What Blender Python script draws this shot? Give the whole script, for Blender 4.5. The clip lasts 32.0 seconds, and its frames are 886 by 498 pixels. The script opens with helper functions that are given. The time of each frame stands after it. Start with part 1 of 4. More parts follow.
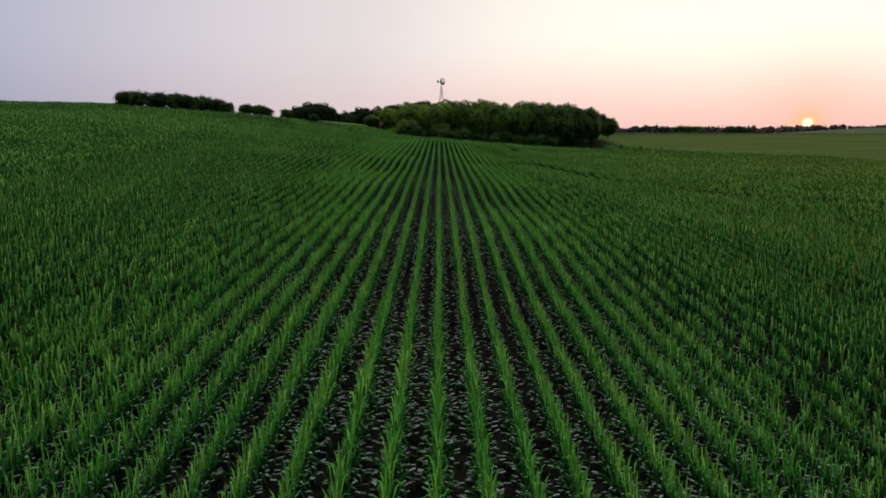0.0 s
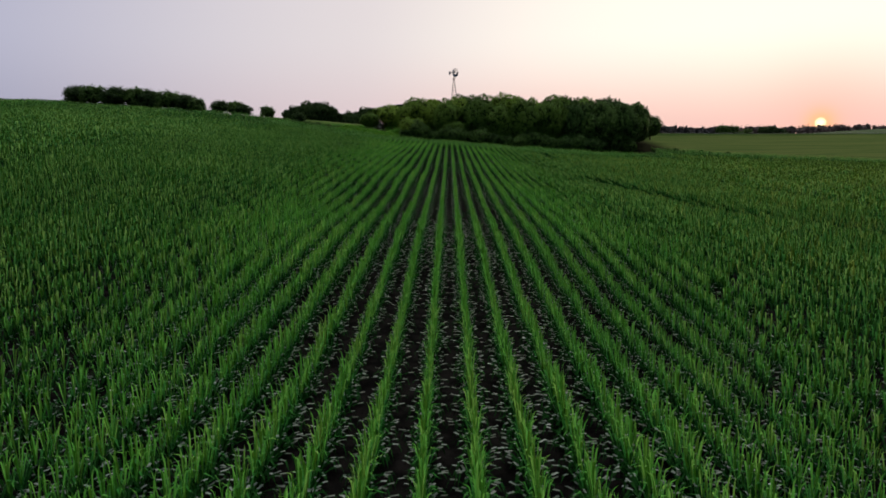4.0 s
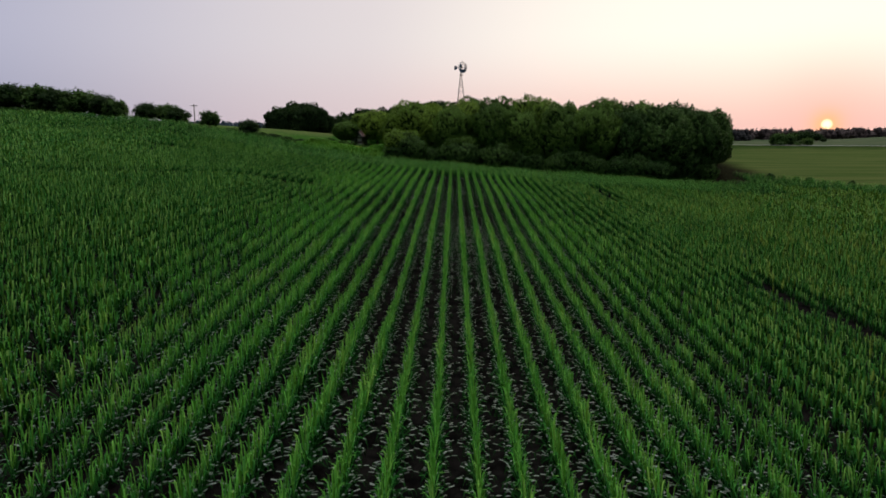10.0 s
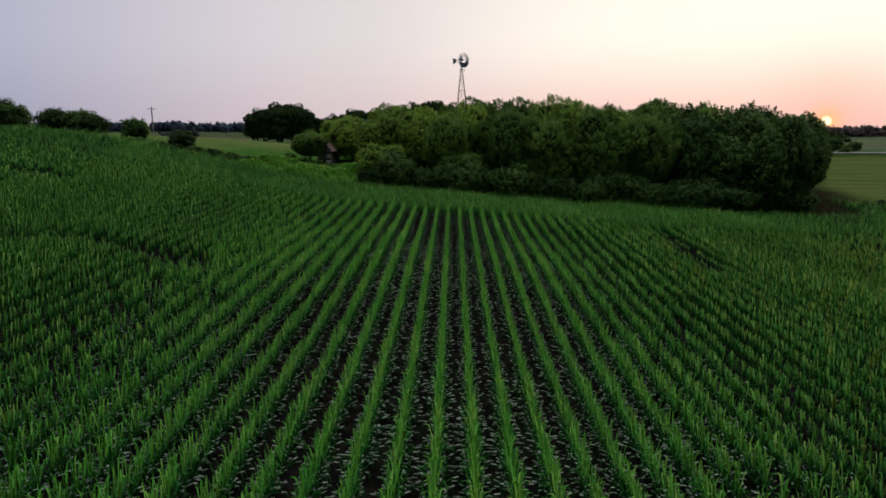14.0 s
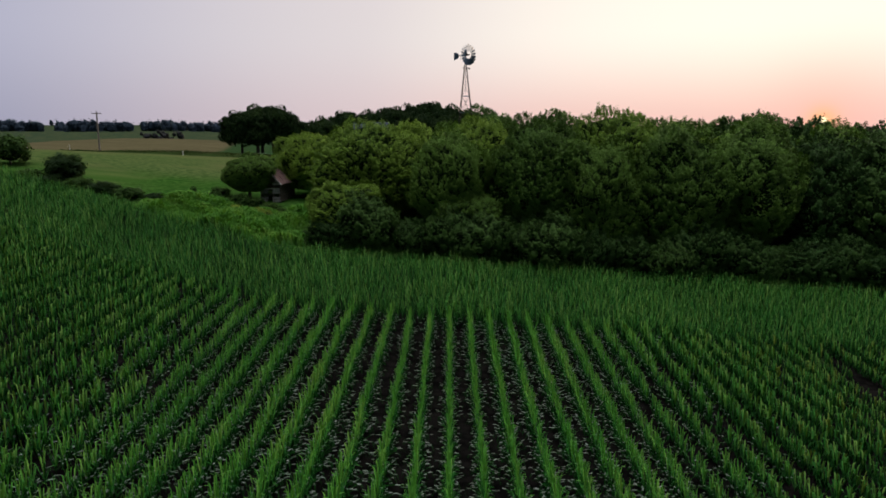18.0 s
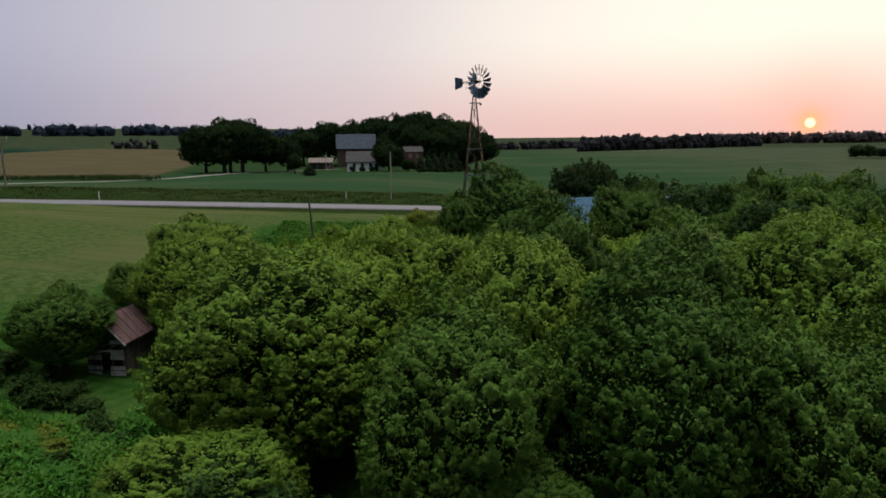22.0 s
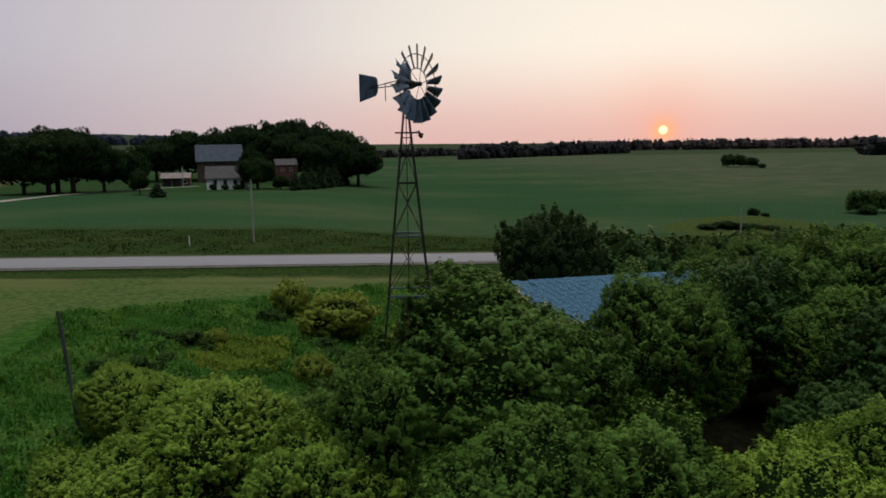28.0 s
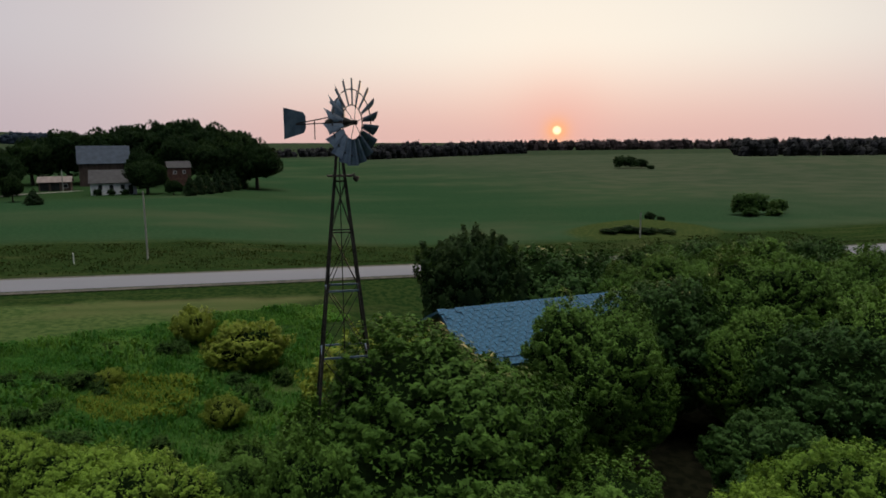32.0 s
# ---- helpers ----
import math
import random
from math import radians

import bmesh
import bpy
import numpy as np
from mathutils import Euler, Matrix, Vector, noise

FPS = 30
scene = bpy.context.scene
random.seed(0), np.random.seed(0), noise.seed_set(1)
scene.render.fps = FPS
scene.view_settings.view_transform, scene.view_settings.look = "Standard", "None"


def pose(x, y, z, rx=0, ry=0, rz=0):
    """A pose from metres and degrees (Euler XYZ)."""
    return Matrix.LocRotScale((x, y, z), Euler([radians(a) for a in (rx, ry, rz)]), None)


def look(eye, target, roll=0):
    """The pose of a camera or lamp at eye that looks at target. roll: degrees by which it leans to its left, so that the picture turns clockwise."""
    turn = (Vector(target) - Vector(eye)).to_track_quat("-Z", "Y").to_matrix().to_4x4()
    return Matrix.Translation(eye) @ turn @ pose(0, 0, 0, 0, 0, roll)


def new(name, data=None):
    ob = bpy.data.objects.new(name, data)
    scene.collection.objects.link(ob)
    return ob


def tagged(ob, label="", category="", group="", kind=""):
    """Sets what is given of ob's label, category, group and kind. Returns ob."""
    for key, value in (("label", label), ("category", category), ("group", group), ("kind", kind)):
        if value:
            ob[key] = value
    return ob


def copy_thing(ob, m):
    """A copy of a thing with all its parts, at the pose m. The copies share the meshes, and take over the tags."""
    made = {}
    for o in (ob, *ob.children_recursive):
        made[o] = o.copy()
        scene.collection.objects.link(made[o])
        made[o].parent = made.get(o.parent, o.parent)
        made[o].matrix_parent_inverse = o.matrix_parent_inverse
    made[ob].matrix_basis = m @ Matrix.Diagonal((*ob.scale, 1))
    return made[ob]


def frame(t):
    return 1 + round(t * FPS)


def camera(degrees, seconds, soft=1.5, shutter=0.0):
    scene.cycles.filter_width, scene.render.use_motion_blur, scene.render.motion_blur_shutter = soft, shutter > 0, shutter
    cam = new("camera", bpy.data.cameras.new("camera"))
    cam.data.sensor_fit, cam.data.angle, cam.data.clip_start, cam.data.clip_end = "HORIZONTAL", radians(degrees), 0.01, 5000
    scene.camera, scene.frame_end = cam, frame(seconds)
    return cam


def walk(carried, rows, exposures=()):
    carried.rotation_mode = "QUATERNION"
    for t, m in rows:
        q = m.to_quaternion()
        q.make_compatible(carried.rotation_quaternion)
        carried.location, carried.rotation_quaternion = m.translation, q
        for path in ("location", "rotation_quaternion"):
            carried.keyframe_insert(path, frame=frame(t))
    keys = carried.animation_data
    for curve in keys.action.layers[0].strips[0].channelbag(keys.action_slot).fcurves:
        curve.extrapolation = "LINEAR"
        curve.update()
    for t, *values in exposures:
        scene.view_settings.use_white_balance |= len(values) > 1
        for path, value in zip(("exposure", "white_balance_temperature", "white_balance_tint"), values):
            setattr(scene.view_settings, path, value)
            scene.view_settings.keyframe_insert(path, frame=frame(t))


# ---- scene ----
# ---------------------------------------------------------------- camera
cam = camera(66.34, 32.0, soft=1.7)
FLIGHT = [  # seconds, x, y, z, yaw, pitch, roll
    (0, 0.00, -190.43, 1.86, -1.22, -9.18, -0.56),
    (1, -0.12, -183.44, 2.05, -1.03, -9.15, -0.56),
    (2, -0.23, -176.68, 2.02, -0.83, -9.09, -0.61),
    (3, -0.11, -169.99, 2.01, -0.56, -9.09, -0.70),
    (6, 0.34, -150.18, 2.84, -0.14, -8.94, -0.64),
    (7, 0.41, -143.92, 3.13, -0.07, -8.86, -0.55),
    (8, 0.33, -138.58, 3.65, -0.06, -8.94, -0.53),
    (9, 0.65, -134.00, 4.18, 0.01, -9.04, -0.53),
    (10, 0.63, -129.10, 4.75, -0.01, -9.11, -0.42),
    (11, 0.66, -123.74, 5.21, -0.06, -9.12, -0.49),
    (12, 0.78, -118.18, 5.56, 0.02, -9.08, -0.60),
    (13, 0.87, -112.46, 5.92, 0.04, -9.09, -0.66),
    (14, 1.07, -106.40, 6.41, -0.02, -9.19, -0.72),
    (17, 1.12, -90.72, 7.68, -0.20, -9.24, -0.51),
    (18, 1.13, -84.90, 8.46, -0.28, -9.27, -0.57),
    (19, 1.11, -78.80, 9.39, -0.35, -9.20, -0.51),
    (20, 1.12, -72.63, 10.50, -0.44, -9.16, -0.54),
    (21, 1.16, -66.67, 11.71, -0.51, -9.19, -0.61),
    (22, 1.13, -60.72, 12.60, -1.05, -9.16, -0.61),
    (23, 1.14, -54.76, 13.27, -2.03, -9.08, -0.64),
    (24, 1.22, -49.33, 13.86, -2.83, -8.97, -0.61),
    (25, 1.24, -45.28, 14.00, -5.42, -8.88, -0.63),
    (27.5, 1.19, -40.38, 14.07, -10.15, -8.81, -0.60),
    (28, 1.19, -39.97, 14.22, -11.36, -8.78, -0.60),
    (29, 1.16, -39.22, 14.54, -13.15, -8.80, -0.53),
    (30, 1.03, -38.84, 14.85, -14.91, -8.79, -0.51),
    (31, 0.90, -38.41, 15.04, -17.39, -8.87, -0.42),
    (32, 0.75, -38.21, 15.17, -19.74, -8.92, -0.32),
]
walk(cam, [(t, pose(x, y, z, 90 + pitch, 0, yaw) @ pose(0, 0, 0, 0, 0, roll))
           for t, x, y, z, yaw, pitch, roll in FLIGHT],
     exposures=((0, 0.08), (14, 0.05), (19, 0.02), (21, 0.0), (24, 0.0), (28, -0.18), (32, -0.2)))

# ---------------------------------------------------------------- sky and sun
SUN_YAW, SUN_UP = radians(-29.2), radians(0.95)
SUN_WAY = Vector((-math.sin(SUN_YAW) * math.cos(SUN_UP), math.cos(SUN_YAW) * math.cos(SUN_UP), math.sin(SUN_UP)))


def link(tree, a, b):
    tree.links.new(a, b)


def node(tree, kind, **given):
    """A node with its inputs and properties; an input named by n1, n2 is taken by its number."""
    nd = tree.nodes.new(kind)
    for key, value in given.items():
        if key.startswith("n") and key[1:].isdigit():
            slot = nd.inputs[int(key[1:])]
        elif key in ("operation", "blend_type", "data_type", "interpolation_type", "sky_type", "noise_dimensions", "feature", "clamp", "use_clamp"):
            if key == "operation": nd.operation = value
            elif key == "blend_type": nd.blend_type = value
            elif key == "data_type": nd.data_type = value
            elif key == "interpolation_type": nd.interpolation_type = value
            elif key == "sky_type": nd.sky_type = value
            elif key == "feature": nd.feature = value
            elif key in ("clamp", "use_clamp"): nd.use_clamp = value
            continue
        else:
            slot = nd.inputs[key]
        if isinstance(value, bpy.types.NodeSocket):
            link(tree, value, slot)
        else:
            slot.default_value = value
    return nd


def calc(tree, op, a, b=0.0, c=0.0):
    return node(tree, "ShaderNodeMath", operation=op, n0=a, n1=b, n2=c).outputs[0]


def blend(tree, fac, a, b, how="MIX"):
    nd = node(tree, "ShaderNodeMix", data_type="RGBA", blend_type=how)
    for slot, value in ((0, fac), (6, a), (7, b)):
        if isinstance(value, bpy.types.NodeSocket):
            link(tree, value, nd.inputs[slot])
        else:
            nd.inputs[slot].default_value = value if slot == 0 else (*value, 1)
    return nd.outputs[2]


def smooth(tree, value, low, high):
    nd = node(tree, "ShaderNodeMapRange", interpolation_type="SMOOTHSTEP", n0=value, n1=low, n2=high)
    return nd.outputs[0]


def make_world():
    world = bpy.data.worlds.new("evening_sky")
    scene.world = world
    world.use_nodes = True
    tree = world.node_tree
    back = tree.nodes["Background"]
    sky = node(tree, "ShaderNodeTexSky", sky_type="NISHITA")
    sky.sun_disc = False
    sky.sun_elevation = radians(3.0)
    sky.sun_rotation = -SUN_YAW
    sky.air_density, sky.dust_density, sky.ozone_density = 1.0, 4.0, 2.0
    way = node(tree, "ShaderNodeTexCoord").outputs["Generated"]
    up = node(tree, "ShaderNodeSeparateXYZ", n0=way).outputs[2]
    near = node(tree, "ShaderNodeVectorMath", operation="DOT_PRODUCT", n0=way, n1=SUN_WAY).outputs["Value"]
    # a hazy evening: lavender away from the sun, cream above it, rose along the horizon
    wide, side = smooth(tree, near, 0.35, 0.92), smooth(tree, near, 0.80, 1.0)
    high = blend(tree, side, blend(tree, wide, (0.42, 0.43, 0.57), (0.80, 0.725, 0.72)), (1.08, 1.00, 0.88))
    low = blend(tree, side, blend(tree, wide, (0.31, 0.33, 0.46), (0.75, 0.59, 0.60)), (0.92, 0.58, 0.52))
    haze = blend(tree, smooth(tree, up, 0.0, 0.15), low, high)
    # the sky darkens away from the sun; a bright unseen zenith is added
    haze = blend(tree, smooth(tree, near, 0.30, -0.35), haze, (0.09, 0.095, 0.14))
    lit = blend(tree, smooth(tree, near, 0.15, 0.95), blend(tree, smooth(tree, near, -0.5, 0.1), (0.10, 0.11, 0.15), (0.22, 0.23, 0.27)), (0.9, 0.74, 0.55))
    top = blend(tree, smooth(tree, up, 0.22, 0.48), haze, lit)
    top = blend(tree, smooth(tree, up, 0.72, 1.0), top, (4.9, 4.75, 4.6))
    air = blend(tree, 0.96, blend(tree, 1.0, sky.outputs[0], (0.12, 0.12, 0.12), "MULTIPLY"), top)
    front = calc(tree, "MAXIMUM", near, 0.0)
    air = blend(tree, calc(tree, "MULTIPLY", calc(tree, "POWER", front, 420.0), 0.45), air, (1.08, 0.50, 0.40))
    air = blend(tree, calc(tree, "MULTIPLY", calc(tree, "POWER", front, 7000.0), 0.9), air, (1.25, 0.55, 0.22))
    disc = smooth(tree, near, math.cos(radians(0.44)), math.cos(radians(0.10)))
    air = blend(tree, disc, air, (1.7, 1.45, 0.85))
    link(tree, air, back.inputs[0])
    back.inputs[1].default_value = 1.0


make_world()
sun = new("sun", bpy.data.lights.new("sun", "SUN"))
sun.data.energy, sun.data.angle, sun.data.color = 1.2, radians(1.2), (1.0, 0.62, 0.30)
sun.matrix_world = look(SUN_WAY * 200, (0, 0, 0))

# ---------------------------------------------------------------- materials
def surface(name, rough=0.8):
    m = bpy.data.materials.new(name)
    m.use_nodes = True
    tree = m.node_tree
    bsdf = tree.nodes["Principled BSDF"]
    bsdf.inputs["Roughness"].default_value = rough
    return m, tree, bsdf


def grain(tree, scale, detail=4.0, stretch=None, coord="Object"):
    at = node(tree, "ShaderNodeTexCoord").outputs[coord]
    if stretch:
        at = node(tree, "ShaderNodeVectorMath", operation="MULTIPLY", n0=at, n1=stretch).outputs[0]
    return node(tree, "ShaderNodeTexNoise", Vector=at, Scale=scale, Detail=detail).outputs[0]


def relief(tree, bsdf, height, strength=0.3, distance=0.02):
    b = node(tree, "ShaderNodeBump", Height=height, Strength=strength, Distance=distance)
    link(tree, b.outputs[0], bsdf.inputs["Normal"])


def plain(name, dark, light, scale=6.0, rough=0.7, metal=0.0, bump=0.25, stretch=None, fine=9.0, shine=0.25):
    """A surface that varies at two scales between two colours."""
    m, tree, bsdf = surface(name, rough)
    big, small = grain(tree, scale, 4, stretch), grain(tree, scale * fine, 3, stretch)
    mixed = calc(tree, "ADD", calc(tree, "MULTIPLY", big, 0.65), calc(tree, "MULTIPLY", small, 0.35))
    link(tree, blend(tree, smooth(tree, mixed, 0.35, 0.65), dark, light), bsdf.inputs["Base Color"])
    bsdf.inputs["Metallic"].default_value = metal
    bsdf.inputs["Specular IOR Level"].default_value = shine
    relief(tree, bsdf, small, bump, 0.02)
    return m


def leafy(name, dark, mid, light, rough=0.6, through_light=0.4, sheen=0.06, single=0.45, patches=0.4, scale=0.55):
    """Leaves: the colour changes from leaf to leaf and from plant to plant; some light passes through."""
    m, tree, bsdf = surface(name, rough)
    island = node(tree, "ShaderNodeNewGeometry").outputs["Random Per Island"]
    plant = node(tree, "ShaderNodeObjectInfo").outputs["Random"]
    patch = grain(tree, scale, 2)
    tone = calc(tree, "ADD", calc(tree, "MULTIPLY", island, single),
                calc(tree, "ADD", calc(tree, "MULTIPLY", plant, 0.25), calc(tree, "MULTIPLY", patch, patches)))
    ramp = blend(tree, smooth(tree, tone, 0.5, 0.95), blend(tree, smooth(tree, tone, 0.15, 0.55), dark, mid), light)
    link(tree, ramp, bsdf.inputs["Base Color"])
    bsdf.inputs["Specular IOR Level"].default_value = sheen
    glow = node(tree, "ShaderNodeBsdfTranslucent", Color=blend(tree, 1.0, ramp, (1.2, 1.3, 0.6), "MULTIPLY"))
    mix = node(tree, "ShaderNodeMixShader", n0=through_light, n1=bsdf.outputs[0], n2=glow.outputs[0])
    link(tree, mix.outputs[0], tree.nodes["Material Output"].inputs[0])
    return m


LEAF = leafy("broad_leaves", (0.033, 0.076, 0.012), (0.080, 0.154, 0.025), (0.194, 0.287, 0.048), 0.55, 0.1, 0.05, 0.2, 0.3, 0.4)
LEAF_GOLD = leafy("yellowish_leaves", (0.073, 0.138, 0.017), (0.162, 0.261, 0.033), (0.363, 0.472, 0.070), 0.55, 0.1, 0.05, 0.2, 0.3, 0.4)
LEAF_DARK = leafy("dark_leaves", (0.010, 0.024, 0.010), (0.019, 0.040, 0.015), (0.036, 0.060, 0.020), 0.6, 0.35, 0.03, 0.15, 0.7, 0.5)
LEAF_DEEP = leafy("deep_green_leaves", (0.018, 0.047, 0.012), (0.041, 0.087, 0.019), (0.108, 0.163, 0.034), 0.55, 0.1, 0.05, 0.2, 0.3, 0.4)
LEAF_MID = leafy("hedge_leaves", (0.018, 0.044, 0.013), (0.034, 0.072, 0.019), (0.062, 0.105, 0.028), 0.6, 0.3, 0.03, 0.15, 0.7, 0.5)
# distance haze and sunset glare are put into these three leaf colours
LEAF_HAZE_GREY = leafy("grey_haze_tinted_leaves", (0.024, 0.026, 0.034), (0.034, 0.036, 0.041), (0.043, 0.046, 0.047))
LEAF_HAZE_ROSE = leafy("rose_haze_tinted_leaves", (0.052, 0.042, 0.046), (0.070, 0.056, 0.060), (0.088, 0.072, 0.072))
LEAF_HAZE_BLUE = leafy("blue_haze_tinted_leaves", (0.022, 0.038, 0.062), (0.032, 0.050, 0.078), (0.042, 0.062, 0.092))
LEAF_SHRUB = leafy("shrub_leaves", (0.083, 0.124, 0.015), (0.143, 0.188, 0.026), (0.225, 0.262, 0.041), 0.6, 0.2)
WEED_DARK = leafy("dark_weed_leaves", (0.016, 0.040, 0.010), (0.030, 0.064, 0.015), (0.060, 0.100, 0.026), 0.7, 0.15, 0.02)
YELLOW = leafy("yellow_grass_blades", (0.060, 0.095, 0.012), (0.095, 0.130, 0.017), (0.145, 0.165, 0.028), 0.7, 0.2, 0.0)
NEEDLE = leafy("needles", (0.008, 0.020, 0.010), (0.016, 0.034, 0.015), (0.026, 0.048, 0.020))
# dark colour of added solid cores, painted as the shade inside the crowns
SHADE = plain("painted_crown_shade", (0.004, 0.009, 0.003), (0.010, 0.020, 0.006), 2.5, 1.0, shine=0.0)
CORN = leafy("corn_leaves", (0.0041, 0.044, 0.0066), (0.011, 0.084, 0.011), (0.038, 0.145, 0.021), 0.5, 0.12, 0.06, 0.35, 0.6, 0.35)
# lit, dimmed and shaded copies of the corn leaf colour, by height and row
CORN_TOP = leafy("young_lit_corn_leaves", (0.021, 0.130, 0.016), (0.059, 0.210, 0.027), (0.161, 0.290, 0.055), 0.5, 0.15, 0.06, 0.35, 0.6, 0.35)
CORN_SIDE = leafy("outer_dimmed_corn_leaves", (0.0078, 0.059, 0.010), (0.025, 0.109, 0.016), (0.109, 0.211, 0.044), 0.5, 0.13, 0.06, 0.55, 0.5, 0.16)
# the low sun's glare on the right-hand corn is put into this colour
CORN_SUN = leafy("sun_glow_corn_leaves", (0.031, 0.086, 0.011), (0.066, 0.129, 0.019), (0.144, 0.203, 0.036), 0.5, 0.16, 0.06, 0.4, 0.6, 0.16)
CORN_SHADED = leafy("shaded_corn_leaves", (0.0031, 0.017, 0.0047), (0.0055, 0.028, 0.0062), (0.011, 0.044, 0.0094), 0.8, 0.05, 0.0)
CORN_DARK = leafy("tall_corn_leaves", (0.0070, 0.021, 0.0056), (0.013, 0.034, 0.0084), (0.021, 0.045, 0.013))
# pale, glossy colour painted as the sky's glint on arched leaves
CORN_GLINT = leafy("sky_glint_corn_leaves", (0.012, 0.022, 0.018), (0.036, 0.052, 0.046), (0.126, 0.150, 0.144), 0.35, 0.05, 0.3, 0.7, 0.2, 0.5)
GRASS = leafy("grass_blades", (0.030, 0.080, 0.014), (0.055, 0.120, 0.022), (0.110, 0.155, 0.040), 0.6, 0.3)
WEED = leafy("lush_weeds", (0.011, 0.049, 0.0090), (0.028, 0.094, 0.016), (0.082, 0.156, 0.030), 0.6, 0.35, 0.03, 0.3, 0.75, 0.5)
WEED_LIGHT = leafy("bright_weeds", (0.024, 0.092, 0.014), (0.050, 0.148, 0.024), (0.104, 0.204, 0.038), 0.6, 0.35, 0.03, 0.3, 0.75, 0.5)
VERGE = leafy("verge_grass_blades", (0.018, 0.038, 0.012), (0.030, 0.050, 0.016), (0.048, 0.064, 0.024), 0.7, 0.2, 0.0, 0.25, 0.75, 0.3)
PALE = plain("bleached_wood", (0.20, 0.21, 0.19), (0.32, 0.33, 0.30), 4.0, 0.85, 0, 0.3, (1, 1, 0.12))
BARK = plain("bark", (0.035, 0.028, 0.022), (0.085, 0.070, 0.055), 9.0, 0.9, 0, 0.6, (1, 1, 0.25))
GALV = plain("weathered_galvanised_steel", (0.040, 0.072, 0.115), (0.085, 0.130, 0.190), 5.0, 0.55, 0.2)
SHINGLE = plain("blue_grey_metal_shingles", (0.005, 0.028, 0.056), (0.026, 0.110, 0.190), 7.0, 0.6, 0.2, 0.4)
IRON = plain("dark_tower_steel", (0.012, 0.012, 0.012), (0.040, 0.036, 0.033), 7.0, 0.65, 0.4)
OLDWOOD = plain("old_boards", (0.035, 0.029, 0.027), (0.095, 0.080, 0.074), 5.0, 0.9, 0, 0.5, (1, 1, 0.15))
GREYBOARD = plain("bleached_grey_boards", (0.162, 0.166, 0.166), (0.342, 0.342, 0.333), 5.0, 0.9, 0, 0.5, (1, 1, 0.15))
REDBOARD = plain("faded_red_boards", (0.070, 0.042, 0.042), (0.140, 0.085, 0.080), 4.0, 0.9, 0, 0.5, (1, 1, 0.15))
SLATE = plain("dark_slate_wood", (0.022, 0.032, 0.036), (0.060, 0.078, 0.082), 6.0, 0.85, 0, 0.4, (1, 1, 0.12))
POLE = plain("grey_pole_wood", (0.12, 0.105, 0.09), (0.24, 0.215, 0.185), 6.0, 0.85, 0, 0.4, (1, 1, 0.12))
WHITE = plain("white_paint", (0.60, 0.63, 0.66), (0.76, 0.78, 0.80), 1.5, 0.7, 0, 0.15)
GREYROOF = plain("grey_roof", (0.017, 0.017, 0.019), (0.033, 0.033, 0.036), 1.2, 0.7, 0, 0.2)
BLUEROOF = plain("blue_grey_barn_roof", (0.011, 0.022, 0.038), (0.022, 0.038, 0.061), 0.8, 0.7, 0.1, 0.2)
PALEROOF = plain("pale_roof", (0.112, 0.092, 0.084), (0.176, 0.144, 0.132), 1.2, 0.7, 0, 0.2)
BARNWALL = plain("weathered_barn_boards", (0.045, 0.034, 0.030), (0.095, 0.072, 0.062), 1.5, 0.9, 0, 0.4, (1, 1, 0.2))
BRICK = plain("dull_red_walls", (0.060, 0.030, 0.024), (0.120, 0.065, 0.052), 1.5, 0.9)
GLASS = plain("dark_window_glass", (0.010, 0.012, 0.015), (0.025, 0.028, 0.033), 1.0, 0.12, 0, 0.0)

# ---------------------------------------------------------------- land
def ground(x, y):
    """The height of the land: a field that climbs to the grove, a hill beside it, the farm's plain and far ridges."""
    x, y = np.asarray(x, float), np.asarray(y, float)
    mid = 0.0
    for o in (-10, -5, 0, 5, 10):
        mid = mid + 0.2 * np.interp(y + o, [-260, -190, -135, -95, -60, -48, -36, -24, 0, 30, 110, 170, 560, 1100, 3000],
                                    [-6.0, -4.4, -2.1, -0.4, 0.9, 1.5, 3.0, 4.1, 4.6, 5.1, 4.6, 3.4, 6.0, 8.0, 10.0])
    wl = np.interp(y, [-230, -190, -135, -95, -48, -28, 0, 20, 40, 90], [0.4, 0.4, 0.6, 1.0, 0.95, 1.0, 0.6, 0.42, 0.25, 0.0])
    wr = np.interp(y, [-230, -135, -95, 20, 700], [0.5, 0.7, 1.0, 1.0, 1.8])
    side = np.where(x < 0, 9.0 * np.tanh(-x / 80) * wl, -2.8 * np.tanh(x / 28) * wr)
    z = mid + side
    z = z + 6.0 * np.exp(-((x + 150) / 70) ** 2 - ((y - 250) / 110) ** 2)
    z = z + 0.12 * np.sin(x / 9 + 0.7) * np.sin(y / 13) + 0.05 * np.sin(x / 3.1) * np.sin(y / 4.3 + x / 7)
    z = z + 6.5 * np.exp(-((x - 300) / 95) ** 2 - ((y - 235) / 80) ** 2) + 1.5 * np.exp(-((x - 62) / 10) ** 2 - ((y - 46) / 7) ** 2)
    road = road_height(x)
    w = np.clip(1 - (np.abs(y - 16.5) - 4.2) / 6.0, 0, 1)
    z = z + (road - 0.06 - z) * w * w * (3 - 2 * w)
    far = np.hypot(x, y - 100)
    z = z + 30 * np.clip((far - 600) / 600, 0, 1) * np.clip((-x - 50) / 300, 0, 1)
    z = z + np.clip((far - 900) / 1500, 0, 1) * (7 + 5 * np.sin(np.arctan2(x, y) * 5 + 1))
    return z


def road_height(x):
    return 4.95 - 2.6 * np.tanh(np.asarray(x, float) / 85)


def height(x, y):
    return float(ground(x, y))


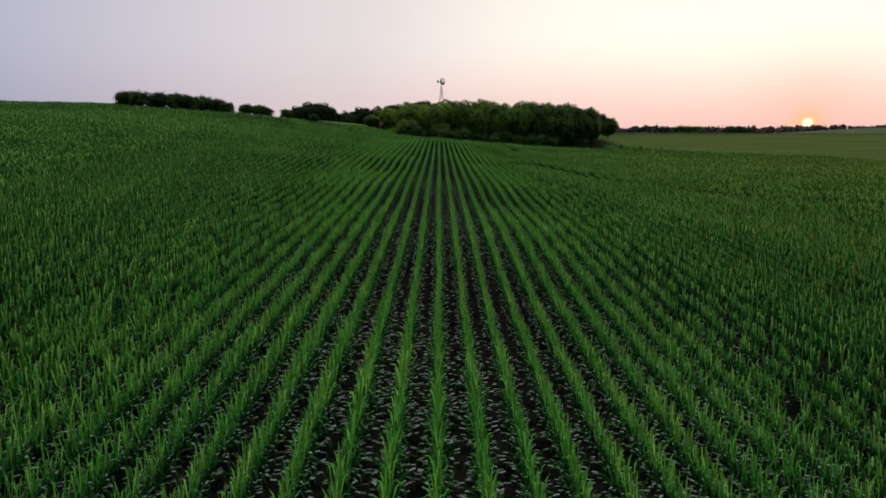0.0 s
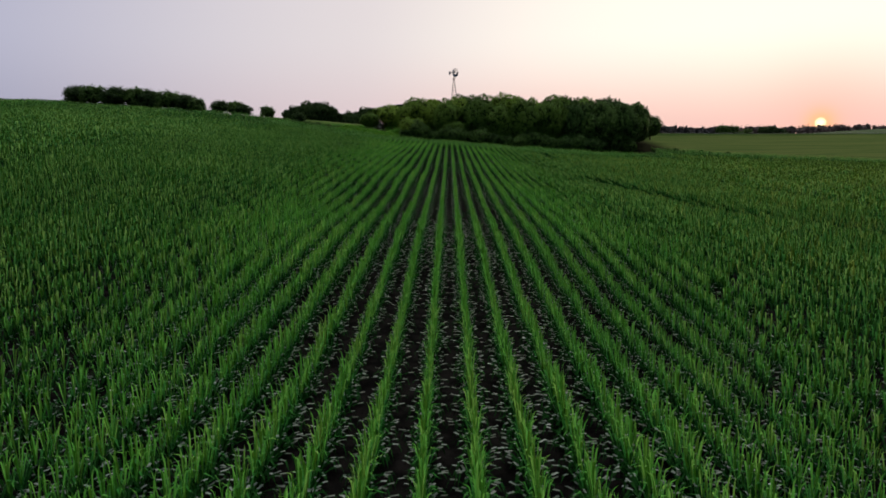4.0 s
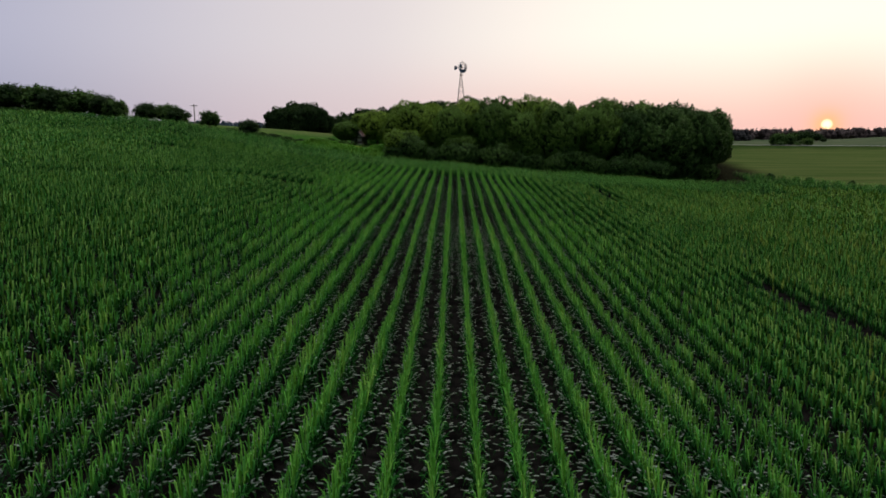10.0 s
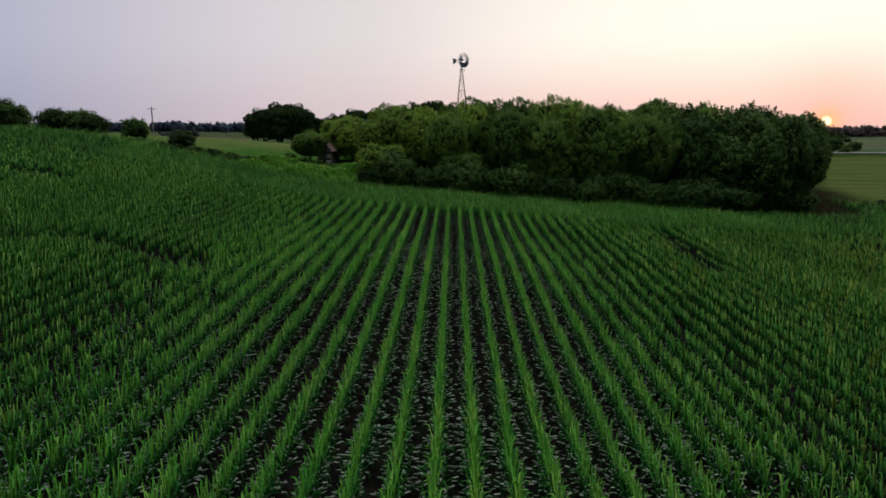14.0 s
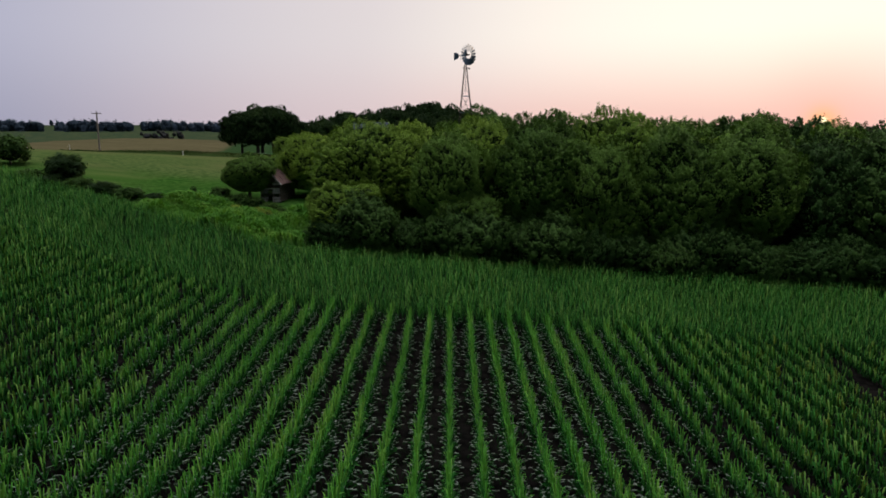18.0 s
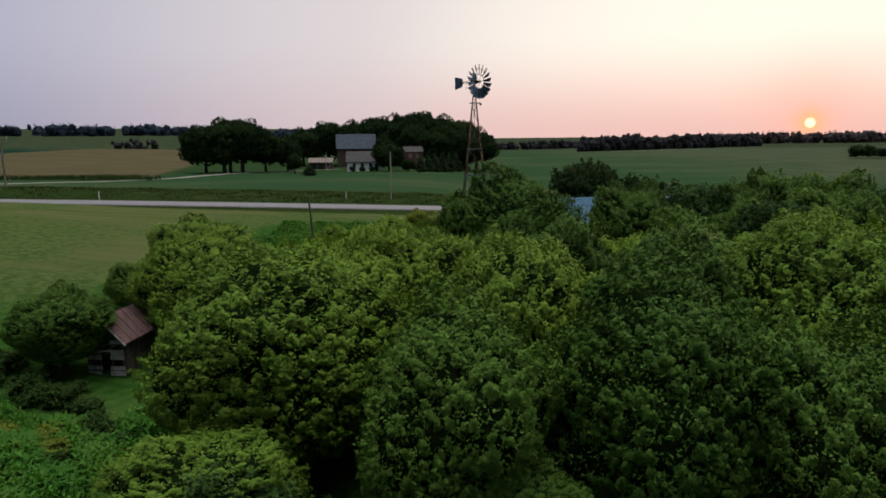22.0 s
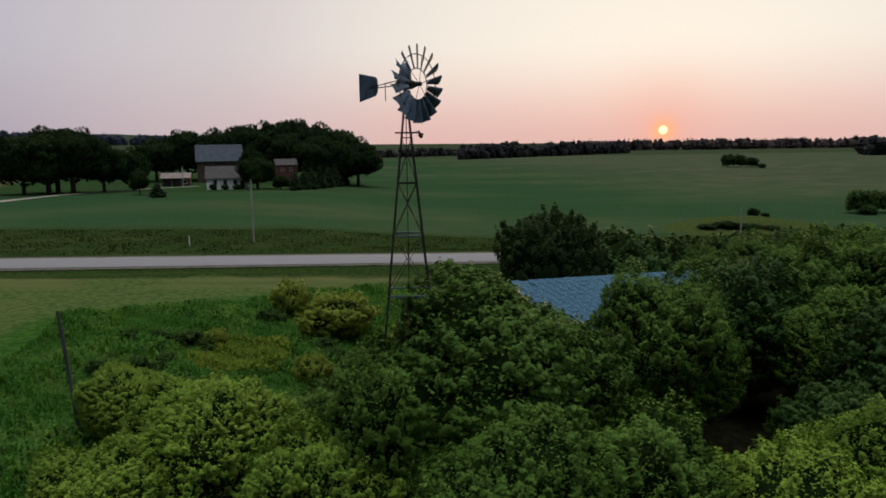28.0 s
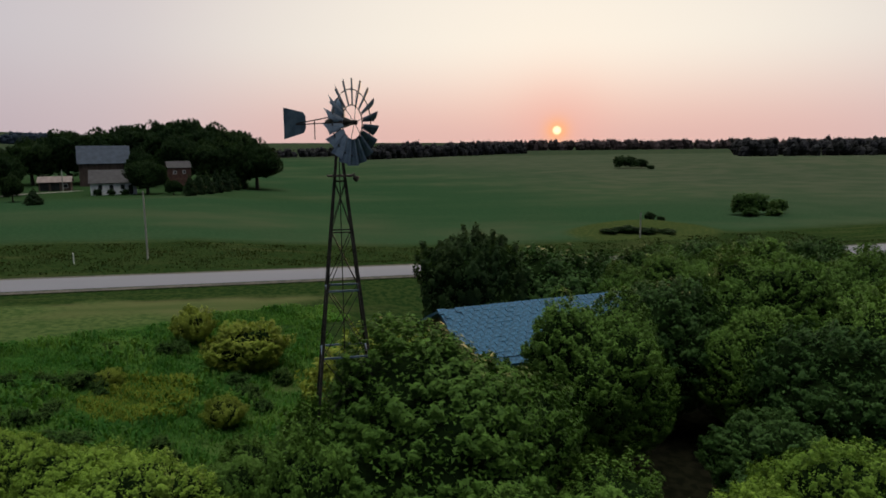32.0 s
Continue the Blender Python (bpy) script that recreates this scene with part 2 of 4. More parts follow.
def edge_of_corn(x):
    """Where the corn ends, ahead of the grove, along the hill and beyond the grove's end."""
    x = np.asarray(x, float)
    return np.where(x < -6, -49 + 0.55 * (-6 - x), np.where(x > 38, -41.0 - 0.85 * (x - 38), -49.0))


# lines placed to fit the camera's view, where thin, low corn imitates dark folds
FOLD_LINES = (((-25, -85), (-20, -81.5), (-18.2, -77.5), (-15, -76), (-12.4, -77), (-9.5, -79)), ((16.3, -60), (15.3, -72)),
          ((14.5, -100), (16.6, -112), (17.2, -119), (19.5, -124), (23.5, -128.5), (27, -133), (36, -138)), ((-38, -58), (-31, -55), (-26, -57)))


def from_fold(x, y):
    """The distance to the nearest fold line."""
    least = np.full(np.shape(x), 99.0)
    for run in FOLD_LINES:
        for (ax, ay), (bx, by) in zip(run[:-1], run[1:]):
            t = np.clip(((x - ax) * (bx - ax) + (y - ay) * (by - ay)) / ((bx - ax) ** 2 + (by - ay) ** 2), 0, 1)
            least = np.minimum(least, np.hypot(x - ax - t * (bx - ax), y - ay - t * (by - ay)))
    return least


def mesh_of(name, verts, faces, mats=(), slots=None, shade=False):
    """A mesh from arrays; faces is an array of quads or triangles, or a list of such arrays."""
    faces = [np.asarray(f, np.int32) for f in (faces if isinstance(faces, list) else [faces])]
    me = bpy.data.meshes.new(name)
    verts = np.asarray(verts, np.float32)
    counts = np.concatenate([np.full(len(f), f.shape[1], np.int32) for f in faces])
    corners = np.concatenate([f.ravel() for f in faces])
    me.vertices.add(len(verts)), me.loops.add(len(corners)), me.polygons.add(len(counts))
    me.vertices.foreach_set("co", verts.ravel())
    me.loops.foreach_set("vertex_index", corners)
    me.polygons.foreach_set("loop_start", np.r_[0, np.cumsum(counts)[:-1]].astype(np.int32))
    if slots is not None:
        me.polygons.foreach_set("material_index", np.asarray(slots, np.int32))
    me.polygons.foreach_set("use_smooth", np.full(len(counts), shade))
    for m in mats:
        me.materials.append(m)
    me.update(calc_edges=True)
    return me


def spread(dense, step, reach, grow=1.18):
    """Grid lines: even over the dense stretch, then ever wider out to reach."""
    low, high = dense
    mid = list(np.arange(low, high + 0.1, step))
    w, p = step, high
    while p < reach:
        w *= grow
        p += w
        mid.append(p)
    w, p = step, low
    while p > -reach:
        w *= grow
        p -= w
        mid.insert(0, p)
    return np.array(mid)


def ground_material():
    m, tree, bsdf = surface("land", 0.95)
    at = node(tree, "ShaderNodeNewGeometry").outputs["Position"]
    xyz = node(tree, "ShaderNodeSeparateXYZ", n0=at)
    wob = node(tree, "ShaderNodeTexNoise", Vector=at, Scale=0.35, Detail=3.0).outputs[0]
    wob = calc(tree, "MULTIPLY", calc(tree, "SUBTRACT", wob, 0.5), 3.0)
    x, y = calc(tree, "ADD", xyz.outputs[0], wob), calc(tree, "ADD", xyz.outputs[1], wob)
    fine = node(tree, "ShaderNodeTexNoise", Vector=at, Scale=2.6, Detail=6.0).outputs[0]
    broad = node(tree, "ShaderNodeTexNoise", Vector=at, Scale=0.09, Detail=4.0).outputs[0]
    streak = node(tree, "ShaderNodeVectorMath", operation="MULTIPLY", n0=at, n1=(0.06, 0.9, 1.0)).outputs[0]
    mown = node(tree, "ShaderNodeTexNoise", Vector=streak, Scale=0.8, Detail=4.0).outputs[0]

    def two(a, b, mask, lo=0.35, hi=0.65):
        return blend(tree, smooth(tree, mask, lo, hi), a, b)

    soil = two((0.0022, 0.0022, 0.0022), (0.0064, 0.0060, 0.0058), fine)
    meadow = two(two((0.013, 0.045, 0.0072), (0.029, 0.074, 0.014), fine), two((0.027, 0.066, 0.013), (0.048, 0.080, 0.021), mown), broad, 0.42, 0.62)
    hay = two(two((0.029, 0.056, 0.016), (0.063, 0.088, 0.029), fine, 0.3, 0.7), two((0.049, 0.071, 0.024), (0.076, 0.085, 0.034), mown, 0.3, 0.7), broad, 0.42, 0.58)
    rough = two(two((0.010, 0.024, 0.0068), (0.025, 0.041, 0.012), fine), (0.046, 0.053, 0.020), mown, 0.5, 0.8)
    wide = node(tree, "ShaderNodeTexNoise", Vector=node(tree, "ShaderNodeVectorMath", operation="MULTIPLY", n0=at, n1=(0.5, 1.0, 1.0)).outputs[0], Scale=0.022, Detail=5.0).outputs[0]
    beans = two(two((0.016, 0.042, 0.018), (0.025, 0.055, 0.025), fine), two((0.029, 0.057, 0.026), (0.042, 0.060, 0.030), broad), wide, 0.42, 0.62)
    sun_haze = two((0.050, 0.061, 0.038), (0.071, 0.074, 0.050), broad)
    lawn = two((0.015, 0.036, 0.014), (0.024, 0.046, 0.017), fine)
    tan = two((0.056, 0.052, 0.028), (0.080, 0.071, 0.040), mown)
    teal = two((0.0072, 0.025, 0.018), (0.011, 0.031, 0.022), broad)
    far = two((0.023, 0.039, 0.023), (0.039, 0.051, 0.026), broad)

    corn_end = calc(tree, "SUBTRACT", calc(tree, "MULTIPLY", calc(tree, "MAXIMUM", calc(tree, "SUBTRACT", -6.0, x), 0.0), 0.55), 49.0)
    colour = blend(tree, smooth(tree, calc(tree, "SUBTRACT", y, corn_end), -0.5, 0.8), soil, meadow)
    right_of = smooth(tree, calc(tree, "ADD", x, calc(tree, "MULTIPLY", y, 0.1)), 0.0, 9.0)
    colour = blend(tree, calc(tree, "MULTIPLY", right_of, smooth(tree, y, -49.0, -46.0)), colour, rough)
    # the deep shade under the grove is painted dark on the ground
    ground_shade = calc(tree, "MULTIPLY", calc(tree, "MULTIPLY", smooth(tree, x, 6.0, 9.0), smooth(tree, x, 46.0, 42.0)), calc(tree, "MULTIPLY", smooth(tree, y, -49.5, -47.5), smooth(tree, y, -1.0, -4.0)))
    colour = blend(tree, ground_shade, colour, two((0.006, 0.007, 0.004), (0.014, 0.014, 0.008), fine))
    past = calc(tree, "ADD", calc(tree, "ADD", y, 41.0), calc(tree, "MULTIPLY", calc(tree, "SUBTRACT", x, 38.0), 0.85))
    olive = two((0.030, 0.050, 0.014), (0.050, 0.064, 0.021), mown)
    colour = blend(tree, calc(tree, "MULTIPLY", smooth(tree, x, 40.0, 46.0), smooth(tree, past, -0.5, 0.8)), colour, olive)
    above = smooth(tree, calc(tree, "SUBTRACT", calc(tree, "SUBTRACT", y, 4.5), calc(tree, "MULTIPLY", x, 0.484)), -1.0, 1.5)
    beside = smooth(tree, calc(tree, "SUBTRACT", calc(tree, "MULTIPLY", y, 0.13), calc(tree, "ADD", x, 11.6)), -0.5, 1.5)
    mown_part = calc(tree, "MULTIPLY", calc(tree, "MAXIMUM", above, beside), smooth(tree, y, -33.0, -27.0))
    colour = blend(tree, mown_part, colour, hay)
    colour = blend(tree, smooth(tree, y, 8.6, 10.5), colour, rough)
    colour = blend(tree, smooth(tree, y, 36.0, 42.0), colour, beans)
    # brown sun haze over the right-hand field, put into its colour
    colour = blend(tree, calc(tree, "MULTIPLY", calc(tree, "MULTIPLY", smooth(tree, y, 38.0, 46.0), smooth(tree, x, 50.0, 200.0)), 0.6), colour, sun_haze)
    knoll = calc(tree, "ADD", calc(tree, "POWER", calc(tree, "DIVIDE", calc(tree, "SUBTRACT", x, 60.0), 12.0), 2.0), calc(tree, "POWER", calc(tree, "DIVIDE", calc(tree, "SUBTRACT", y, 42.0), 8.0), 2.0))
    colour = blend(tree, smooth(tree, knoll, 1.2, 0.7), colour, two((0.026, 0.044, 0.013), (0.046, 0.060, 0.019), fine))
    farm = calc(tree, "MULTIPLY", smooth(tree, x, 40.0, -10.0), calc(tree, "MULTIPLY", smooth(tree, y, 105.0, 120.0), smooth(tree, y, 260.0, 200.0)))
    colour = blend(tree, farm, colour, lawn)
    left = calc(tree, "ADD", x, calc(tree, "MULTIPLY", y, 0.22))
    colour = blend(tree, calc(tree, "MULTIPLY", smooth(tree, left, -40.0, -44.0), smooth(tree, y, 78.0, 82.0)), colour, tan)
    colour = blend(tree, calc(tree, "MULTIPLY", smooth(tree, left, -20.0, -30.0), smooth(tree, y, 300.0, 330.0)), colour, teal)
    colour = blend(tree, smooth(tree, y, 560.0, 640.0), colour, far)
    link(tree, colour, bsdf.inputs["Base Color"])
    bsdf.inputs["Specular IOR Level"].default_value = 0.0
    relief(tree, bsdf, fine, 0.7, 0.15)
    return m


def make_ground():
    xs, ys = spread((-110, 110), 2.0, 4200), spread((-215, 240), 2.0, 4200)
    gx, gy = np.meshgrid(xs, ys)
    verts = np.stack([gx, gy, ground(gx, gy)], -1).reshape(-1, 3)
    nx, ny = len(xs), len(ys)
    i = (np.arange(ny - 1)[:, None] * nx + np.arange(nx - 1)).ravel()
    quads = np.stack([i, i + 1, i + nx + 1, i + nx], 1)
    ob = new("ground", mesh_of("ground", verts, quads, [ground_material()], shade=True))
    return tagged(ob, "rolling farmland of dark soil, meadow and green crops", "ground", kind="structure")


make_ground()


def make_road():
    m, tree, bsdf = surface("pale_road", 0.85)
    fine, big = grain(tree, 9.0, 6), grain(tree, 0.25, 3, (0.2, 1, 1))
    link(tree, blend(tree, big, blend(tree, fine, (0.088, 0.092, 0.110), (0.126, 0.131, 0.152)), (0.140, 0.145, 0.165)), bsdf.inputs["Base Color"])
    relief(tree, bsdf, fine, 0.3, 0.01)
    shoulder = plain("gravel_shoulder", (0.040, 0.042, 0.032), (0.085, 0.082, 0.062), 1.3, 0.95, 0, 0.6)
    xs = np.arange(-420, 421, 4.0)
    for name, mat, across, label in (
            ("road", m, (14.0, 15.2, 16.3, 17.4, 18.5), "pale grey two-lane country road"),
            ("gravel_shoulder", shoulder, (13.2, 14.05), "narrow gravel shoulder along the road"),
            ("gravel_shoulder", shoulder, (18.45, 19.3), "narrow gravel shoulder along the road")):
        verts, n = [], len(across)
        for x in xs:
            bend = 0.00009 * x * x * (0.5 if x < 0 else -0.5)
            for k, a in enumerate(across):
                crown = 0.06 * (1 - ((a - 16.25) / 2.6) ** 2) if name == "road" else -0.02
                verts.append((x, a + bend, float(road_height(x)) + 0.03 + crown))
        i = (np.arange(len(xs) - 1)[:, None] * n + np.arange(n - 1)).ravel()
        ob = new(name, mesh_of(name, verts, np.stack([i, i + n, i + n + 1, i + 1], 1)[:, ::-1], [mat], shade=True))
        tagged(ob, label, "road", kind="structure")


make_road()


def strip(name, mat, points, width, label, category, lift=0.05):
    """A lane laid on the land along points."""
    pts, out = np.array(points, float), []
    s = np.linspace(0, len(pts) - 1, 12 * len(pts))
    px, py = np.interp(s, range(len(pts)), pts[:, 0]), np.interp(s, range(len(pts)), pts[:, 1])
    for k in range(len(s)):
        a, b = max(k - 1, 0), min(k + 1, len(s) - 1)
        way = Vector((px[b] - px[a], py[b] - py[a], 0)).normalized()
        for q in (-0.5, 0, 0.5):
            x, y = px[k] - way.y * q * width, py[k] + way.x * q * width
            out.append((x, y, height(x, y) + lift))
    i = (np.arange(len(s) - 1)[:, None] * 3 + np.arange(2)).ravel()
    ob = new(name, mesh_of(name, out, np.stack([i, i + 1, i + 4, i + 3], 1), [mat], shade=True))
    return tagged(ob, label, category, kind="structure")


DRIVE = plain("gravel_drive", (0.15, 0.14, 0.13), (0.23, 0.21, 0.195), 0.7, 0.95, 0, 0.4)
strip("driveway", DRIVE, [(-92, 24), (-74, 38), (-62, 60), (-52, 95), (-46, 118), (-34, 140), (-26, 146)], 2.8,
      "pale gravel driveway curving up to the farm", "driveway")

# ---------------------------------------------------------------- corn
def blades(base, lean, rise, reach, droop, width, rng):
    """Arched leaves as strips of a quad and a tip: base points, headings, how far each rises, reaches out and droops."""
    n = len(base)
    way = np.stack([np.cos(lean), np.sin(lean), np.zeros(n)], 1)
    across = np.stack([-np.sin(lean), np.cos(lean), np.zeros(n)], 1)
    up = np.array([0, 0, 1.0])
    bend = base + way * (reach * 0.55)[:, None] + up * rise[:, None]
    tip = base + way * reach[:, None] + up * (rise * 1.12 - droop)[:, None]
    w = width[:, None] * across
    v = np.stack([base - 0.3 * w, base + 0.3 * w, bend - 0.5 * w, bend + 0.5 * w, tip], 1)
    i = np.arange(n)[:, None] * 5
    return v.reshape(-1, 3), i + [0, 1, 3, 2], i + [2, 3, 4]


def arches(base, lean, rise, reach, droop, width):
    """Old leaves that arch over and hang: strips of two quads and a tip."""
    n = len(base)
    way = np.stack([np.cos(lean), np.sin(lean), np.zeros(n)], 1)
    across = np.stack([-np.sin(lean), np.cos(lean), np.zeros(n)], 1)
    up = np.array([0, 0, 1.0])
    mid = base + way * (reach * 0.62)[:, None] + up * (rise * 0.95)[:, None]
    bend = base + way * (reach * 0.84)[:, None] + up * rise[:, None]
    tip = base + way * reach[:, None] + up * (rise - droop)[:, None]
    w = width[:, None] * across
    v = np.stack([base - 0.3 * w, base + 0.3 * w, mid - 0.5 * w, mid + 0.5 * w, bend - 0.45 * w, bend + 0.45 * w, tip], 1)
    i = np.arange(n)[:, None] * 7
    return v.reshape(-1, 3), np.concatenate([i + [0, 1, 3, 2], i + [2, 3, 5, 4]]), i + [4, 5, 6]


def corn(name, px, py, leaves, bent, rng, label, tall=0.95, wide=1.0, squeeze=0.3, uneven=0.1, deep=0.5, taper=0.85, mats=None, arch=1.0):
    """Corn plants at the given places, joined into one object: upright young leaves over arching older ones."""
    n = len(px)
    size = rng.uniform(1 - uneven, 1 + uneven, n) * tall * (1 + 0.07 * np.sin(px * 0.9 + py * 0.13) + 0.06 * np.sin(py * 0.31) + 0.06 * np.sin(py * 1.3 + px * 5.1))
    size = size * (1 + 0.10 * np.sin(px * 0.23 + 1.3 * np.sin(py * 0.11)) * np.sin(py * 0.19 + px * 0.06)) * (1 - 0.4 * np.exp(-(from_fold(px, py) / 1.0) ** 2))
    foot = np.stack([px, py, ground(px, py) - 0.02], 1)
    turn = rng.uniform(0, 6.28, n)
    parts_v, parts_q, parts_t, old_q, old_t, start = [], [], [], [], [], 0
    up = np.array([0, 0, 1.0])
    for k in range(leaves):
        f = (k - bent) / max(leaves - bent - 1, 1)
        lean = turn + k * 2.6 + rng.normal(0, 0.3, n)
        if k < bent:
            # the oldest leaves arch out over the gap between the rows
            base = foot + up * (size * rng.uniform(0.08, 0.22, n))[:, None]
            v, q, t = arches(base, lean, size * rng.uniform(0.08, 0.28, n), size * rng.uniform(0.24, 0.60, n), size * rng.uniform(0.10, 0.26, n), size * rng.uniform(0.034, 0.056, n))
            slot = 1
        else:
            along = np.arctan2(np.sin(lean), np.cos(lean) * squeeze)
            base = foot + up * (size * (0.02 + 0.44 * f))[:, None]
            rise = size * (0.34 + 0.24 * f) * rng.uniform(0.92, 1.08, n)
            reach = size * (0.34 - 0.20 * f) * rng.uniform(0.7, 1.25, n) * arch
            droop = size * (0.16 - 0.24 * f + 0.3 * (arch - 1)) * rng.uniform(0.5, 1.3, n)
            v, q, t = blades(base, along, rise, reach, droop, wide * size * (1.5 - taper * f) * rng.uniform(0.040, 0.062, n), rng)
            # leaf colour steps by height: shaded below, plain, then lit on top
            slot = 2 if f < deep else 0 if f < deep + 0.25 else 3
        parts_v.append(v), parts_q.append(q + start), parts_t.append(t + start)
        # a sky glint is painted on each arched leaf's crest, shade on the rest
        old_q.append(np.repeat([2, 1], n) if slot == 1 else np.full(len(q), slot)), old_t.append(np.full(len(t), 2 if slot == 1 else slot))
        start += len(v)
    me = mesh_of(name, np.concatenate(parts_v), [np.concatenate(parts_q), np.concatenate(parts_t)], mats or [CORN, CORN_GLINT, CORN_SHADED, CORN_TOP],
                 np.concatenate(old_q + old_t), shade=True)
    return tagged(new(name, me), label, "corn", kind="stuff")


ROW, SKEW, FIRST, HEADLAND = 0.78, 0.018, 1.78, 9.3


def plant_corn():
    rng = np.random.default_rng(5)
    zones = [[], [], []]
    for k in range(-128, 124):
        x0 = FIRST + ROW * k
        for zone, (step, inner, outer) in enumerate(((0.165, -9, 8.5), (0.15, 8.5, 28), (0.24, 28, 100))):
            y = np.arange(-187.5, -20, step)
            y = y + rng.normal(0, step * 0.22, len(y))
            x = x0 + SKEW * y + rng.normal(0, 0.025, len(y))
            fade = np.abs(x) + rng.uniform(-2.5, 2.5, len(y))
            keep = (fade < outer) & (fade >= inner) & (y < edge_of_corn(x) - HEADLAND) & (np.abs(x) < 0.72 * (y + 192) + 5)
            keep &= rng.random(len(y)) > np.where(from_fold(x, y) < 0.5, 0.6, 0.03)
            zones[zone].append(np.stack([x[keep], y[keep]], 1))
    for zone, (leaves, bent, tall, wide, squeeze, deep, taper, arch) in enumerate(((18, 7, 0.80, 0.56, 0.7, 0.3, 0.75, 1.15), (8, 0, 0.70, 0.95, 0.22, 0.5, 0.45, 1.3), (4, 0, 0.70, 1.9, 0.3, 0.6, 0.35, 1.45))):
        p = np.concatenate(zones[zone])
        # plants further right more often take the painted sun-glow colour
        sunward = rng.random(len(p)) < np.clip((p[:, 0] - 10) / 45, 0, 1)
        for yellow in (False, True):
            q = p[sunward == yellow]
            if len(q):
                corn("corn_rows", q[:, 0], q[:, 1], leaves, bent, rng, "green corn with the low sun's yellow glow in its colour" if yellow else "young green corn in straight rows over dark soil", tall, wide, squeeze, 0.1, deep, taper,
                     mats=[CORN_SUN, CORN_GLINT, CORN_SHADED, CORN_SUN] if yellow else None if zone == 0 else [CORN, CORN_GLINT, CORN_SHADED, CORN_SIDE], arch=arch)
    # the rest of the wide field, to its side edges
    found = []
    for k in range(-128, 124):
        y = np.arange(-230.0, -20, 0.5)
        y = y + rng.normal(0, 0.1, len(y))
        x = FIRST + ROW * k + SKEW * y + rng.normal(0, 0.03, len(y))
        found.append(np.stack([x, y], 1)[(np.abs(x) < 100) & (y < edge_of_corn(x) - 0.3) & (np.abs(x) >= 0.72 * (y + 192) + 5)])
    p = np.concatenate(found)
    corn("corn_rows", p[:, 0], p[:, 1], 4, 0, rng, "young green corn in straight rows over dark soil", 0.82, 2.2, 0.17, 0.07, 0.6, mats=[CORN, CORN_GLINT, CORN_SHADED, CORN_SIDE])
    # the headland: rows that follow the edge of the field
    found = []
    for r in np.arange(0.3, HEADLAND + 0.3, 0.52):
        x = np.arange(-70, 71, 0.15)
        x = x + rng.normal(0, 0.05, len(x))
        y = edge_of_corn(x) - r + rng.normal(0, 0.07, len(x))
        found.append(np.stack([x, y], 1)[rng.random(len(x)) > np.where(np.abs(x) > 30, 0.5, 0.04)])
    p = np.concatenate(found)
    corn("headland_corn", p[:, 0], p[:, 1], 8, 0, rng, "dense corn across the end of the field", 0.86, 0.52, 1.0, 0.16, 0.55, mats=[CORN, CORN_GLINT, CORN_SHADED, CORN_SIDE], arch=1.5)


plant_corn()

# ---------------------------------------------------------------- trees
def part(name, me, parent, label=""):
    """One mesh as a part of a thing."""
    ob = new(name, me)
    ob.parent = parent
    return tagged(ob, label)


def tube(points, radii, sides=7):
    """A tapered, bent tube as vertices and quads."""
    pts, v, q = [Vector(p) for p in points], [], []
    for k, p in enumerate(pts):
        way = (pts[min(k + 1, len(pts) - 1)] - pts[max(k - 1, 0)]).normalized()
        a = way.orthogonal().normalized()
        b = way.cross(a)
        for s in range(sides):
            c = 2 * math.pi * s / sides
            v.append(p + (a * math.cos(c) + b * math.sin(c)) * radii[k])
    for k in range(len(pts) - 1):
        for s in range(sides):
            t = (s + 1) % sides
            q.append((k * sides + s, k * sides + t, (k + 1) * sides + t, (k + 1) * sides + s))
    return [tuple(p) for p in v], q


def tubes(name, runs, mat, sides=6):
    """Several tubes in one mesh."""
    v, q = [], []
    for points, radii in runs:
        a, b = tube(points, radii, sides)
        q += [tuple(i + len(v) for i in f) for f in b]
        v += a
    return mesh_of(name, v, np.array(q), [mat], shade=True)


def ball(seed):
    """A lumpy low ball, as arrays."""
    rng = np.random.default_rng(seed)
    v = [(0, 0, -1.0)]
    for r in range(1, 5):
        for s in range(8):
            a, b = math.pi * r / 5 - math.pi / 2, 2 * math.pi * (s + 0.5 * (r % 2)) / 8
            v.append((math.cos(a) * math.cos(b), math.cos(a) * math.sin(b), math.sin(a)))
    v.append((0, 0, 1.0))
    f = [(0, 1 + (s + 1) % 8, 1 + s, 0) for s in range(8)]
    for r in range(3):
        for s in range(8):
            a, b = 1 + r * 8 + s, 1 + r * 8 + (s + 1) % 8
            f.append((a, b, b + 8, a + 8))
    f = [g for g in f if g[0] != g[3]]
    caps = [(0, 1 + (s + 1) % 8, 1 + s) for s in range(8)] + [(33, 25 + s, 25 + (s + 1) % 8) for s in range(8)]
    v = np.array(v) * rng.uniform(0.85, 1.12, (34, 1))
    return v, np.array(f), np.array(caps)


